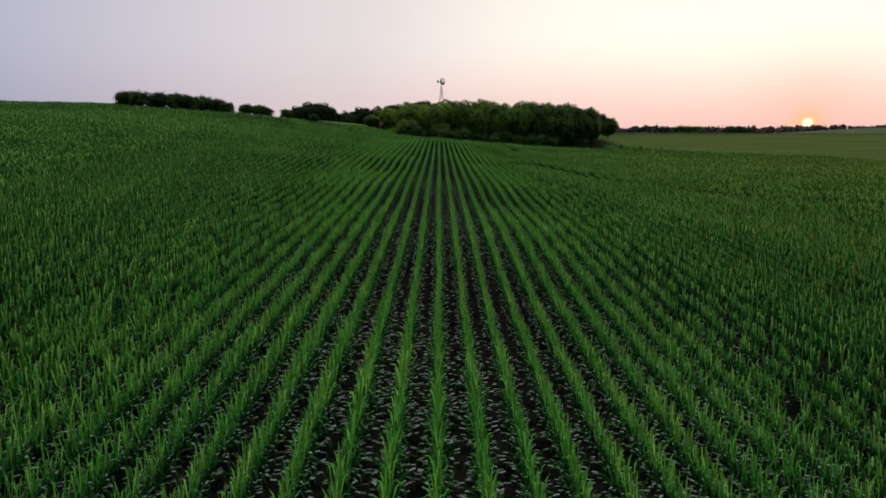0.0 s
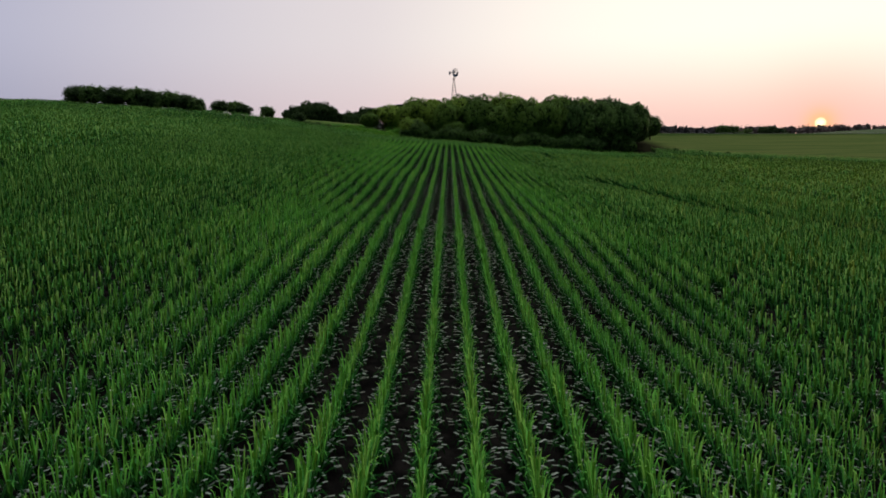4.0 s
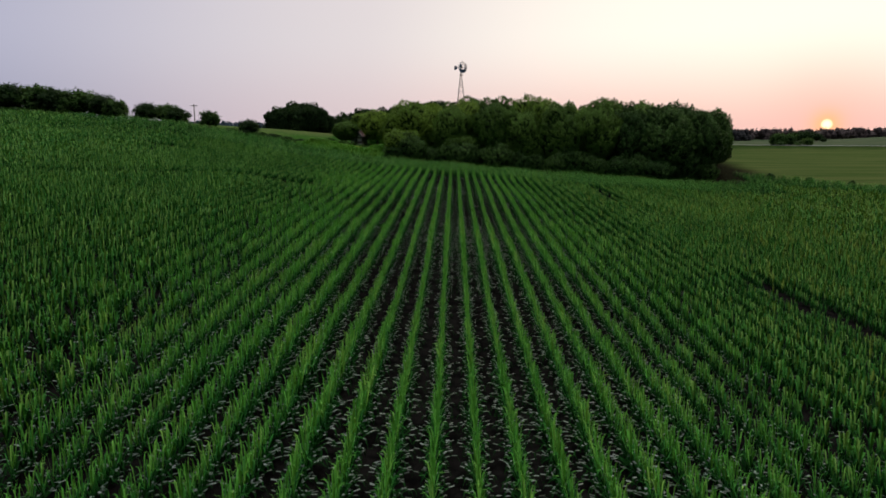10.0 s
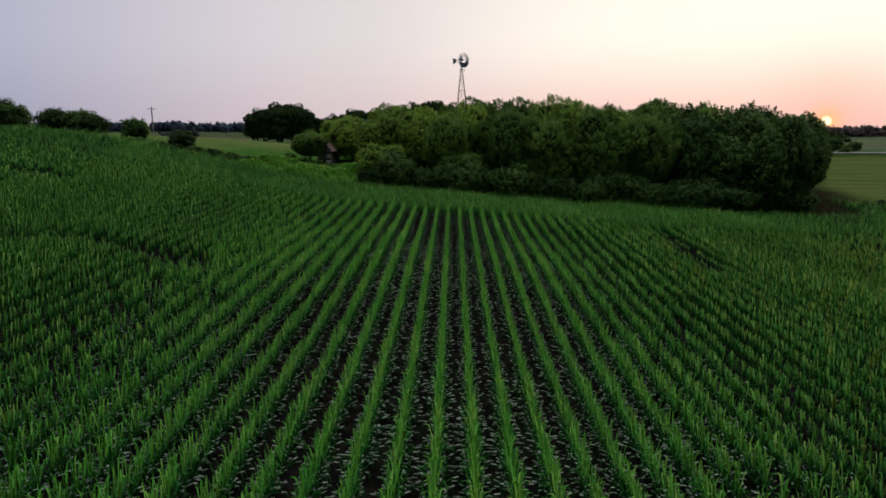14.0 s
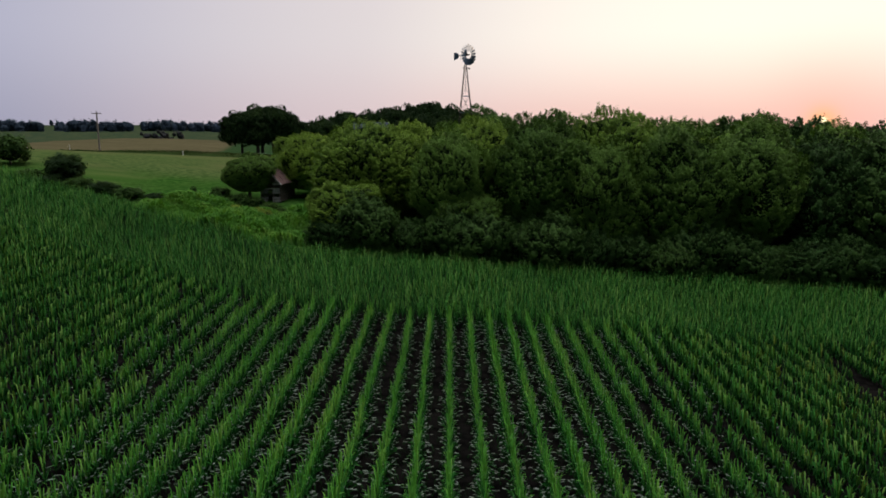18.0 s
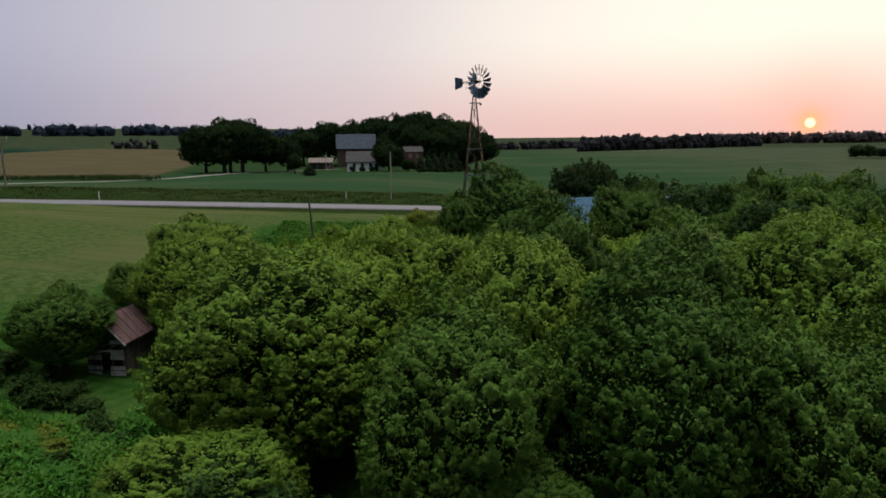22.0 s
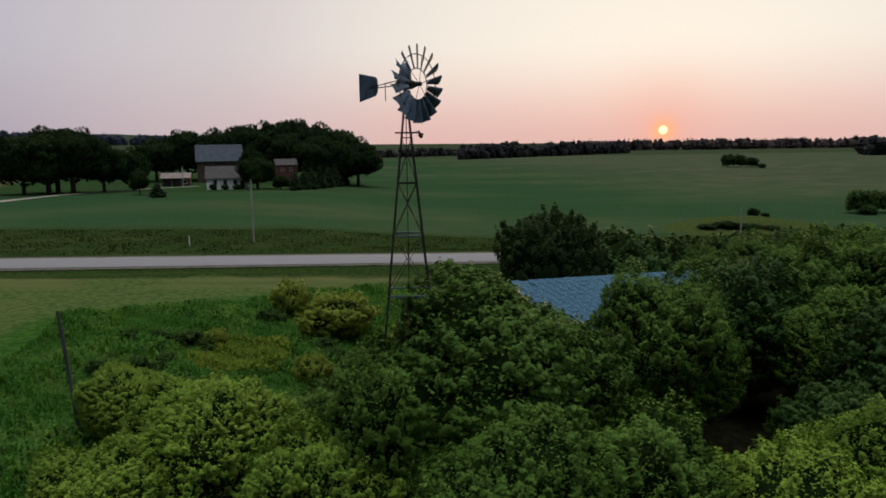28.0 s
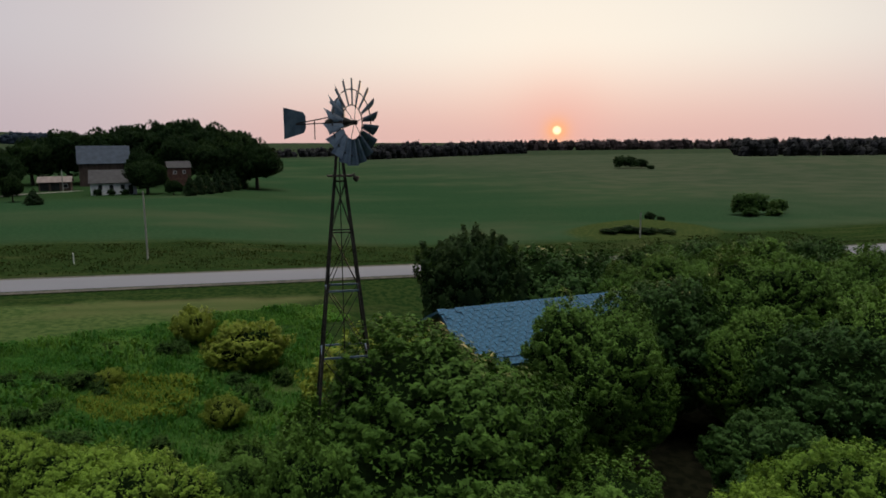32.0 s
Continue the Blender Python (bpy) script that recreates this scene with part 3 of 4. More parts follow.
def foliage(name, rng, clumps, count, leaf, mats, inner=0.45, hang=0.1, bunch=0.0):
    """Leaves over rounded clumps (x, y, z, radius, flatness), gathered in bunches at the twigs' ends, round added lumpy
    cores that take the second material.
    """
    vs, quads, tris, slots_q, slots_t, start = [], [], [], [], [], 0
    bunch = bunch or leaf * 2.0
    weight = np.array([c[3] ** 2 for c in clumps])
    for (cx, cy, cz, r, flat), n in zip(clumps, np.maximum(12, count * weight / weight.sum()).astype(int)):
        m = max(5, n // 22)
        twig = rng.normal(0, 1, (m, 3))
        twig[:, 2] = np.where(twig[:, 2] < -0.9, -twig[:, 2], twig[:, 2])
        twig /= np.linalg.norm(twig, axis=1)[:, None]
        end = twig * (r * rng.uniform(0.74, 1.16, m))[:, None]
        which = rng.integers(0, m, n)
        off = rng.normal(0, 1, (n, 3))
        off[:, 2] = np.where(off[:, 2] < -0.9, -off[:, 2], off[:, 2])
        off /= np.linalg.norm(off, axis=1)[:, None]
        off *= (bunch * rng.uniform(0.35, 1.0, n) * rng.uniform(0.7, 1.3, m)[which])[:, None]
        lift = np.clip(twig[which][:, 2:], 0, 1)  # shoots on top stand upright
        near = end[which] + off * np.concatenate([0.95 - 0.15 * lift, 0.95 - 0.15 * lift, 1.0 + 0.35 * lift], 1)
        # some of the leaves fill in between the bunches
        fill = rng.random(n) < 0.36
        any_way = rng.normal(0, 1, (n, 3))
        any_way[:, 2] = np.where(any_way[:, 2] < -0.6, -any_way[:, 2], any_way[:, 2])
        any_way /= np.linalg.norm(any_way, axis=1)[:, None]
        near = np.where(fill[:, None], any_way * (r * rng.uniform(0.6, 0.92, n))[:, None], near)
        at = np.array([cx, cy, cz]) + near * np.array([1, 1, flat])
        face = np.where(fill[:, None], any_way, 0.9 * twig[which] + 0.8 * off / bunch) + rng.normal(0, 0.25, (n, 3)) + np.array([0, 0, 0.15])
        face /= np.linalg.norm(face, axis=1)[:, None]
        run = np.cross(face, rng.normal(0, 1, (n, 3)))
        run /= np.linalg.norm(run, axis=1)[:, None] + 1e-9
        run[:, 2] -= hang
        across = np.cross(face, run)
        s = (leaf * rng.uniform(0.6, 1.35, n))[:, None]
        corners = [at - run * s * 0.5, at + across * s * 0.36 - face * s * 0.1, at + run * s * 0.62, at - across * s * 0.36 - face * s * 0.1]
        k = len(corners)
        vs.append(np.stack(corners, 1).reshape(-1, 3))
        quads.append(np.arange(k * n).reshape(-1, k) + start)
        slots_q.append(np.zeros(n, int))
        start += k * n
    # solid cores added inside the clumps, dark where SHADE paints the inner shade
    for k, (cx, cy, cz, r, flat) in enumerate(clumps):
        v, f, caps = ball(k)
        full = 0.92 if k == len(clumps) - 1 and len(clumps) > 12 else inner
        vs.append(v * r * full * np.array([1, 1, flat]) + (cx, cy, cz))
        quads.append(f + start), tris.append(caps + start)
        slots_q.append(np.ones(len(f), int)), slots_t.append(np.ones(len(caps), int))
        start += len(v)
    return mesh_of(name, np.concatenate(vs), [np.concatenate(quads), np.concatenate(tris)], mats,
                   np.concatenate(slots_q + slots_t))


def dome(rng, wide, tall, low, count, leaf, mats, sprigs):
    """A dense crown: lobes over an egg shape, covered with leafy shoots that turn upward, round an added core coloured
    dark for the shade inside.
    """
    a, b, mid = wide / 2, tall * (1 - low) / 2, tall * (1 + low) / 2
    lobes = rng.normal(0, 1, (26, 3))
    lobes[:, 2] = np.abs(lobes[:, 2]) * 1.2 - 0.45
    lobes /= np.linalg.norm(lobes, axis=1)[:, None]
    heights, breadth = rng.uniform(0.12, 0.40, 26), rng.uniform(0.035, 0.10, 26)

    def skin(z, phi):
        """A point of the crown's surface and the way out of it."""
        ring = np.sqrt(np.clip(1 - np.where(z > 0, z ** 2, z ** 4), 0.0001, 1))
        d = np.stack([ring * np.cos(phi), ring * np.sin(phi), z], 1)
        unit = d / np.linalg.norm(d, axis=1)[:, None]
        swell = 0.72 + np.max(heights * np.exp(-(1 - unit @ lobes.T) / breadth), axis=1)
        out = unit / np.array([a, a, b])
        return d * swell[:, None] * np.array([a, a, b]), out / np.linalg.norm(out, axis=1)[:, None]

    z = rng.uniform(-0.95, 1.0, sprigs)
    foot, out = skin(z, rng.uniform(0, 2 * math.pi, sprigs))
    axis = out * 0.7 + rng.normal(0, 0.22, (sprigs, 3)) + np.array([0, 0, 0.75])
    axis /= np.linalg.norm(axis, axis=1)[:, None]
    size = max(min(0.21, wide * 0.06), leaf * (1.8 if leaf < 0.3 else 1.1)) * rng.uniform(0.5, 1.2, sprigs) * np.where(rng.random(sprigs) < 0.15, 1.5, 1.0)
    which = rng.integers(0, sprigs, count)
    t = rng.random(count)
    around = rng.normal(0, 1, (count, 3))
    around /= np.linalg.norm(around, axis=1)[:, None]
    at = foot[which] * 0.97 + axis[which] * (size[which] * (2.1 * t - 0.9))[:, None] + around * (size[which] * (1.0 - 0.65 * t) * rng.uniform(0.5, 1.0, count))[:, None]
    # the rest of the leaves close the crown between the shoots
    rest = rng.random(count) < 0.2
    skin_at, skin_out = skin(rng.uniform(-0.97, 1.0, count), rng.uniform(0, 2 * math.pi, count))
    at = np.where(rest[:, None], skin_at * rng.uniform(0.9, 1.0, count)[:, None], at)
    around = np.where(rest[:, None], skin_out + rng.normal(0, 0.5, (count, 3)), around)
    at[:, 2] += mid
    face = around * 0.55 + axis[which] * 0.25 + out[which] * 0.75 + rng.normal(0, 0.2, (count, 3))
    face /= np.linalg.norm(face, axis=1)[:, None]
    run = np.cross(face, rng.normal(0, 1, (count, 3)))
    run /= np.linalg.norm(run, axis=1)[:, None] + 1e-9
    across = np.cross(face, run)
    s = (leaf * rng.uniform(0.6, 1.35, count))[:, None]
    leaves = np.stack([at - run * s * 0.45 + across * s * 0.28, at - run * s * 0.2 - across * s * 0.36, at + run * s * 0.7], 1).reshape(-1, 3)
    # the added core, in SHADE's dark colour, gives the gaps their shade
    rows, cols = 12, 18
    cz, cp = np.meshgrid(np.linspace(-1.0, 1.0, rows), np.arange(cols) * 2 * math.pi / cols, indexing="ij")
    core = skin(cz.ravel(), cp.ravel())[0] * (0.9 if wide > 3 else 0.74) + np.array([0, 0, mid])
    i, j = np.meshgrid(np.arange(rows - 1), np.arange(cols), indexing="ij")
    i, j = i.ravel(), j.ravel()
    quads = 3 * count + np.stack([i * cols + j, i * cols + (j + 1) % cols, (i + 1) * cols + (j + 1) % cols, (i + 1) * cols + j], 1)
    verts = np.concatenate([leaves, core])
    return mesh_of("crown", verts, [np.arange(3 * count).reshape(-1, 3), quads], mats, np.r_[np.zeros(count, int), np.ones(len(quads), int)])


def broad_tree(name, seed, tall, wide, count, leaf, mat, low=0.22, clumps=22, trunk=0.16, single=False):
    """A tree at the origin: trunk with limbs, and a leafy crown, dense or in clumps. Returns the thing."""
    rng = np.random.default_rng(seed)
    root = new(name)
    root.empty_display_size = 0.3
    mid, half = tall * (1 + low) / 2, tall * (1 - low) / 2
    found = []
    for k in range(clumps):
        z = 1 - 1.75 * (k + 0.5) / clumps
        a = k * 2.4 + rng.normal(0, 0.35)
        ring = math.sqrt(max(0.05, 1 - z * z)) if z > -0.2 else 0.9
        d = rng.uniform(0.58, 0.84)
        r = wide * 0.5 * rng.uniform(0.24, 0.42)
        found.append((math.cos(a) * ring * d * wide / 2, math.sin(a) * ring * d * wide / 2, mid + z * half * rng.uniform(0.66, 0.84), r, rng.uniform(0.95, 1.3)))
    found.append((0, 0, mid, wide * 0.33, half / (wide * 0.42)))
    if single:
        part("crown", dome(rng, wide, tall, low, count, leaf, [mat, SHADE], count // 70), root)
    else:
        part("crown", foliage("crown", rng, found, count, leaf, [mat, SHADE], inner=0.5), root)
    runs = [([(0, 0, -0.3), (0.05, 0.03, tall * 0.2), (-0.05, 0.06, tall * 0.45), (0.06, 0, tall * 0.75)], [trunk * 1.35, trunk, trunk * 0.7, trunk * 0.25])]
    for k in range(6):
        c = found[2 + 3 * k] if 2 + 3 * k < len(found) else found[k]
        z = tall * rng.uniform(0.18, 0.42)
        runs.append(([(0, 0, z), (c[0] * 0.5, c[1] * 0.5, (z + c[2]) / 2 + 0.2), (c[0] * 0.9, c[1] * 0.9, c[2])], [trunk * 0.55, trunk * 0.35, trunk * 0.1]))
    part("trunk", tubes("trunk", runs, BARK), root)
    return root


def spruce(name, seed, tall, wide, count, mat):
    rng = np.random.default_rng(seed)
    root = new(name)
    found = []
    for k in range(11):
        f = k / 10
        z, r = tall * (0.1 + 0.85 * f), wide / 2 * (1 - f) ** 0.85 + 0.12
        for s in range(1 if f > 0.75 else 3):
            a = k * 1.3 + s * 2.1
            found.append((math.cos(a) * r * 0.45 * (f < 0.76), math.sin(a) * r * 0.45 * (f < 0.76), z, r * 0.62, 0.75))
    part("crown", foliage("crown", rng, found, count, 0.42, [mat, SHADE], 0.8, 0.5), root)
    part("trunk", tubes("trunk", [([(0, 0, -0.2), (0, 0, tall * 0.5), (0, 0, tall * 0.97)], [0.18, 0.12, 0.02])], BARK), root)
    return root


USED = {}


def plant(key, make, x, y, top=None, tall=None, spin=0.0, squash=1.0, label="", category="tree", group=""):
    """Stands a tree of the kind key at x, y; its height by its top's height over the sea or by tall."""
    z = height(x, y) - 0.1
    if key.startswith("grove"):
        squash *= 1.04
    if key not in USED:
        first = make()
        tagged(first, label, category, group)
        box = [v for o in first.children for v in np.array([c[:] for c in o.bound_box])]
        USED[key] = [first, float(np.max(np.array(box)[:, 2])), False]
    proto, size, taken = USED[key]
    want = (top - z) if top else tall
    s = want / size
    m = pose(x, y, z, 0, 0, spin) @ Matrix.Diagonal((s * squash, s * squash, s, 1))
    if not taken:
        proto.matrix_basis = m
        USED[key][2] = True
        return proto
    was = proto.scale
    ob = copy_thing(proto, m @ Matrix.Diagonal((1 / was[0], 1 / was[1], 1 / was[2], 1)))
    return tagged(ob, label, category, group)


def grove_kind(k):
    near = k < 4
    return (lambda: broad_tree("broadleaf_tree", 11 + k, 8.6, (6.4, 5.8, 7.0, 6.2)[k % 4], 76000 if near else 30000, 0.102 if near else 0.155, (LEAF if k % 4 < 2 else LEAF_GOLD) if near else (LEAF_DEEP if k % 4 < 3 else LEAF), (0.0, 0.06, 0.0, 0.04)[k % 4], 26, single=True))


def grove():
    rng = random.Random(21)
    label = "leafy green broadleaf tree in the dense grove"
    spots = []
    for row, y in enumerate((-45.0, -41.0, -36.8, -32.6, -28.2)):
        x = -2.6 + (row % 2) * 1.8
        while x < 44:
            if x < 33.5 + (y + 46) * 0.5:
                spots.append((x + rng.uniform(-0.8, 0.8), y + rng.uniform(-0.9, 0.9), row))
            x += 4.0 + rng.uniform(-0.4, 0.9)
    for x, y, row in spots:
        if (y > -34 and x < 11) or (x < 0.2 and y < -38.5):
            continue
        top = 10.2 + rng.uniform(-0.9, 0.5) - 0.0016 * max(0, x - 8) ** 2 - (0.5 if row == 0 else 0)
        if row > 2:
            top -= 0.8
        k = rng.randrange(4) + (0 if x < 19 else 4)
        plant("grove%d" % k, grove_kind(k), x, y, top=top, spin=rng.uniform(0, 360), squash=rng.uniform(0.9, 1.08), label=label, group="trees of the grove")


grove()

# trees round the windmill, the sheds and along the edges: x, y, top, squash, kind
GROVE_EDGE = ((-3.2, -41.6, 10.0, 1.3, 2), (-4.3, -46.0, 6.3, 1.7, 3), (2.7, -46.2, 5.9, 1.5, 1), (-1.8, -37.6, 9.8, 1.1, 3), (-4.8, -33.4, 8.7, 1.15, 3), (-0.9, -33.6, 8.6, 1.15, 2), (3.0, -33.6, 8.4, 1.15, 3), (7.3, -33.8, 8.8, 1.1, 2), (10.4, -34.0, 9.1, 1.0, 3))
CABIN_TREES = ((-10.5, -26.6, 9.1, 1.9, 3), (-8.4, -33.2, 9.2, 1.25, 2), (-12.4, -30.0, 7.4, 1.5, 0), (-12.3, -36.6, 7.7, 1.5, 1))
WINDMILL_TREES = ((5.5, -24.2, 11.5, 1.24, 1), (2.6, -25.3, 10.1, 0.75, 0), (4.9, -27.9, 9.3, 1.05, 1), (8.1, -27.4, 8.9, 1.05, 0), (11.2, -28.4, 8.2, 1.1, 2), (-5.0, -17.2, 7.4, 1.35, 2), (-2.7, -19.2, 7.6, 1.35, 3), (-1.2, -22.6, 8.6, 1.2, 2), (1.4, -21.2, 7.7, 1.2, 0), (-3.7, -24.6, 7.9, 1.25, 3), (1.2, -26.2, 8.7, 1.05, 3), (-1.6, -27.6, 8.0, 1.15, 1), (6.6, -30.8, 7.8, 1.1, 1), (-4.6, -29.6, 7.6, 1.2, 0))
SHED_TREES = ((14.0, -17.6, 10.1, 1.1, 0),)
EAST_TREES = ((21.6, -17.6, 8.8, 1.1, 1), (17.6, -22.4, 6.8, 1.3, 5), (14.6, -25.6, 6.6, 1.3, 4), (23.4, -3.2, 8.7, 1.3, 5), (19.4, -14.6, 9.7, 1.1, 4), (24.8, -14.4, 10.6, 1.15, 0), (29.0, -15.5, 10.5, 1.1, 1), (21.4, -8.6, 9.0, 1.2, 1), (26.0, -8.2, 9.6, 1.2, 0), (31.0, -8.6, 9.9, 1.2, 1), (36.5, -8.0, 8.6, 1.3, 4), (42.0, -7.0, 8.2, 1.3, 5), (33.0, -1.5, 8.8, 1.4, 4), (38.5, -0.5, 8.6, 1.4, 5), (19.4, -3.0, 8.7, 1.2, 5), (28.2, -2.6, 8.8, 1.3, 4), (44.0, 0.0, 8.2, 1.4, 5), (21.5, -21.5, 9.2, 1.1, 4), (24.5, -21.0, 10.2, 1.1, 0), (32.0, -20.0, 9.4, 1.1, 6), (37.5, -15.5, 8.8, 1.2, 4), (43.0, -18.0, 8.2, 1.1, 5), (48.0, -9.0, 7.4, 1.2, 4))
for n, (x, y, top, squash, kind) in enumerate(GROVE_EDGE + CABIN_TREES + WINDMILL_TREES + SHED_TREES + EAST_TREES):
    plant("grove%d" % kind, grove_kind(kind), x, y, top=top, spin=n * 77, squash=squash, label="leafy green broadleaf tree beside the old farmstead", group="trees of the grove")
for n, (x, y, top, squash) in enumerate(((13.6, -7.0, 11.2, 0.9), (17.8, -6.6, 10.0, 1.25))):
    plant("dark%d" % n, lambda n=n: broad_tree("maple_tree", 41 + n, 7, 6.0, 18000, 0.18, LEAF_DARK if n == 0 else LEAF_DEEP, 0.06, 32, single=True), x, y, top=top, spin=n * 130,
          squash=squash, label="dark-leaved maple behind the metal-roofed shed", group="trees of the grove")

# dark low trees added to fill the gaps between the trees with shade
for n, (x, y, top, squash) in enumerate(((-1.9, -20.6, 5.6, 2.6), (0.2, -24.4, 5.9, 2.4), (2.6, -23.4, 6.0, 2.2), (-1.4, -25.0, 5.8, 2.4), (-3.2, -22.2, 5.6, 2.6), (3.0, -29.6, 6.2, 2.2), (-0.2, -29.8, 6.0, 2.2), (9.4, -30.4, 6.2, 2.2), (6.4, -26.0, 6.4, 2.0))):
    plant("dark0", None, x, y, top=top, spin=n * 97, squash=squash, label="low dark tree added as shade in a gap between the trees", group="trees of the grove")


def shrub(k):
    return (lambda: broad_tree("shrub", 61 + k, 2.2, 2.6, 9000, 0.11, LEAF_SHRUB, 0.0, 12, 0.05, single=True))


for n, (x, y, tall) in enumerate(((0.0, -0.4, 2.3), (2.5, -4.8, 2.9), (7.4, -12.0, 4.6), (-7.6, -28.0, 2.2), (-8.6, -23.0, 1.2), (1.2, -11.4, 1.5), (-3.4, -6.6, 1.0), (-12.0, -41.2, 0.9), (-10.6, -41.0, 0.8), (-10.0, -41.8, 0.9))):
    plant("shrub%d" % (n % 2), shrub(n % 2), x, y, tall=tall, spin=n * 50, squash=(1.0, 1.45, 1.2)[n] if n < 3 else 1.2, label="yellow-green shrub in rough grass", category="shrub", group="shrubs in the meadow")

# bushes on the crest of the hill and by the old cabin
for n, (x, y, tall, squash) in enumerate(((-62, -29, 4.3, 1.1), (-58.5, -28.5, 4.5, 1.1), (-55, -29.5, 4.2, 1.0), (-51.8, -29, 4.4, 1.1), (-48.2, -29.5, 3.7, 1.1), (-46, -30, 3.2, 1.0),
        (-41.6, -30.5, 3.0, 1.1), (-39, -30, 3.1, 1.1), (-36.8, -31, 2.7, 1.0), (-32.2, -31.5, 2.7, 0.95), (-25.2, -36.6, 2.4, 1.1), (-27.6, -36.8, 1.1, 1.5), (-25.6, -37.6, 1.1, 1.5), (-23.6, -38.2, 1.1, 1.6), (-21.6, -38.8, 1.1, 1.6), (-19.6, -39.4, 1.0, 1.7),
        (-17.8, -39.8, 0.8, 1.8), (-66, -29, 4.4, 1.1), (-70, -28, 4.0, 1.1))):
    plant("bush%d" % (n % 2), lambda n=n: broad_tree("bush", 71 + n % 2, 4, 3.9, 4200, 0.24, LEAF_DARK if n % 2 == 0 else LEAF_MID, 0.0, 18, 0.09), x, y, tall=tall, spin=n * 61, squash=squash * 1.3,
          label="dark green bush at the edge of the corn", category="bush", group="bushes on the hill")

# dark leafy weeds that stand over the meadow's grass and before the cabin: centre, half-widths, count
weeds = random.Random(33)
for cx, cy, wx, wy, count in ((-1.4, -2.6, 2.6, 0.9, 16), (1.9, -3.9, 1.6, 0.9, 8), (-5.6, -8.6, 2.0, 2.6, 20), (-2.6, -13.6, 2.6, 1.2, 10), (2.6, -9.0, 1.8, 2.4, 10), (-11.8, -38.4, 2.2, 0.9, 14), (-14.8, -37.2, 2.4, 1.2, 12), (-9.0, -41.0, 0.9, 1.5, 8)):
    for n in range(count):
        x, y = cx + weeds.uniform(-wx, wx), cy + weeds.uniform(-wy, wy)
        plant("weed%d" % (n % 2), lambda n=n: broad_tree("weed_clump", 171 + n % 2, 1.6, 1.7, 900, 0.13, WEED_DARK, 0.0, 12, 0.03), x, y, tall=weeds.uniform(0.5, 1.05), spin=n * 61, squash=weeds.uniform(0.9, 1.6),
              label="dark leafy clump of weeds in the meadow" if cy > -20 else "dark leafy weeds before the old cabin", category="weeds", group="weed clumps")

# tufts that stand in for the corn rows' ends beyond the grove
for n in range(11):
    plant("bush%d" % (n % 2), None, 39.4 + n * 1.1, -42.2 - n * 1.0, tall=0.75 + 0.15 * (n % 3), spin=n * 47, squash=1.0, label="dark leafy tuft at the end of the corn rows", category="weeds", group="tufts at the row ends")

# a skirt of bushes along the front of the grove
skirt = random.Random(9)
for n in range(19):
    x = -4.6 + n * 2.05 + skirt.uniform(-0.5, 0.5)
    plant("skirt%d" % (n % 2), lambda n=n: broad_tree("bush", 101 + n % 2, 4, 4.6, 14000, 0.14, LEAF_DEEP, -0.05, 17, 0.08, single=True), x, -47.2 + skirt.uniform(-0.5, 0.6), tall=skirt.uniform(2.4, 4.2),
          spin=n * 71, squash=skirt.uniform(0.95, 1.25), label="low leafy bush along the front of the grove", category="bush", group="bushes before the grove")

# the farm's trees
for n, (x, y, tall, squash) in enumerate(((-56.4, 116, 12.6, 1.1), (-52.0, 117, 14.6, 1.15), (-47.8, 119, 14.4, 1.15), (-43.0, 124, 11.8, 1.1), (-52.5, 124, 14.4, 1.05), (-38.5, 131, 10.4, 1.05))):
    plant("oak%d" % (n % 2), lambda n=n: broad_tree("shade_tree", 81 + n % 2, 13, 11.5, 26000, 0.32, LEAF_DARK, 0.1, 44, 0.35, single=True), x, y, tall=tall, spin=n * 83, squash=squash,
          label="tall dark shade tree on the farm lawn", group="shade trees of the farm")
for n, (x, y, tall, squash) in enumerate(((-35, 186, 15, 1.0), (-27, 192, 16, 1.0), (-19, 194, 17, 1.0), (-10, 190, 18, 1.0), (-2, 188, 18.5, 1.0), (6, 184, 18, 1.0), (12, 178, 16.5, 1.0),
        (17, 170, 14.5, 1.0), (9, 168, 13, 0.9), (3, 172, 13, 0.9), (-4, 178, 14, 0.9), (-43, 180, 13, 1.0), (-9.8, 124, 7.2, 1.15), (-13.5, 158, 10.5, 0.7), (-4.4, 117.5, 3.2, 1.2), (-32.1, 108, 5.4, 0.7))):
    plant("oak%d" % (n % 2), None, x, y, tall=tall * 1.07, spin=n * 47, squash=squash * 1.2, label="tall dark tree behind the farm buildings", group="shade trees of the farm")
for n, (x, y, tall) in enumerate(((-1.0, 112, 4.6), (0.8, 118, 5.0), (2.6, 125, 5.2), (4.8, 135, 5.8), (7.2, 147, 6.2), (9.6, 158, 6.5), (12.2, 169, 6.8))):
    plant("spruce", lambda: spruce("spruce_tree", 91, 7.5, 4.6, 3600, NEEDLE), x, y, tall=tall, spin=n * 40, label="dark spruce in a windbreak row", group="spruces of the windbreak")
plant("spruce", None, -27.1, 100.0, tall=3.2, squash=1.5, label="small clipped dark evergreen on the lawn", group="")


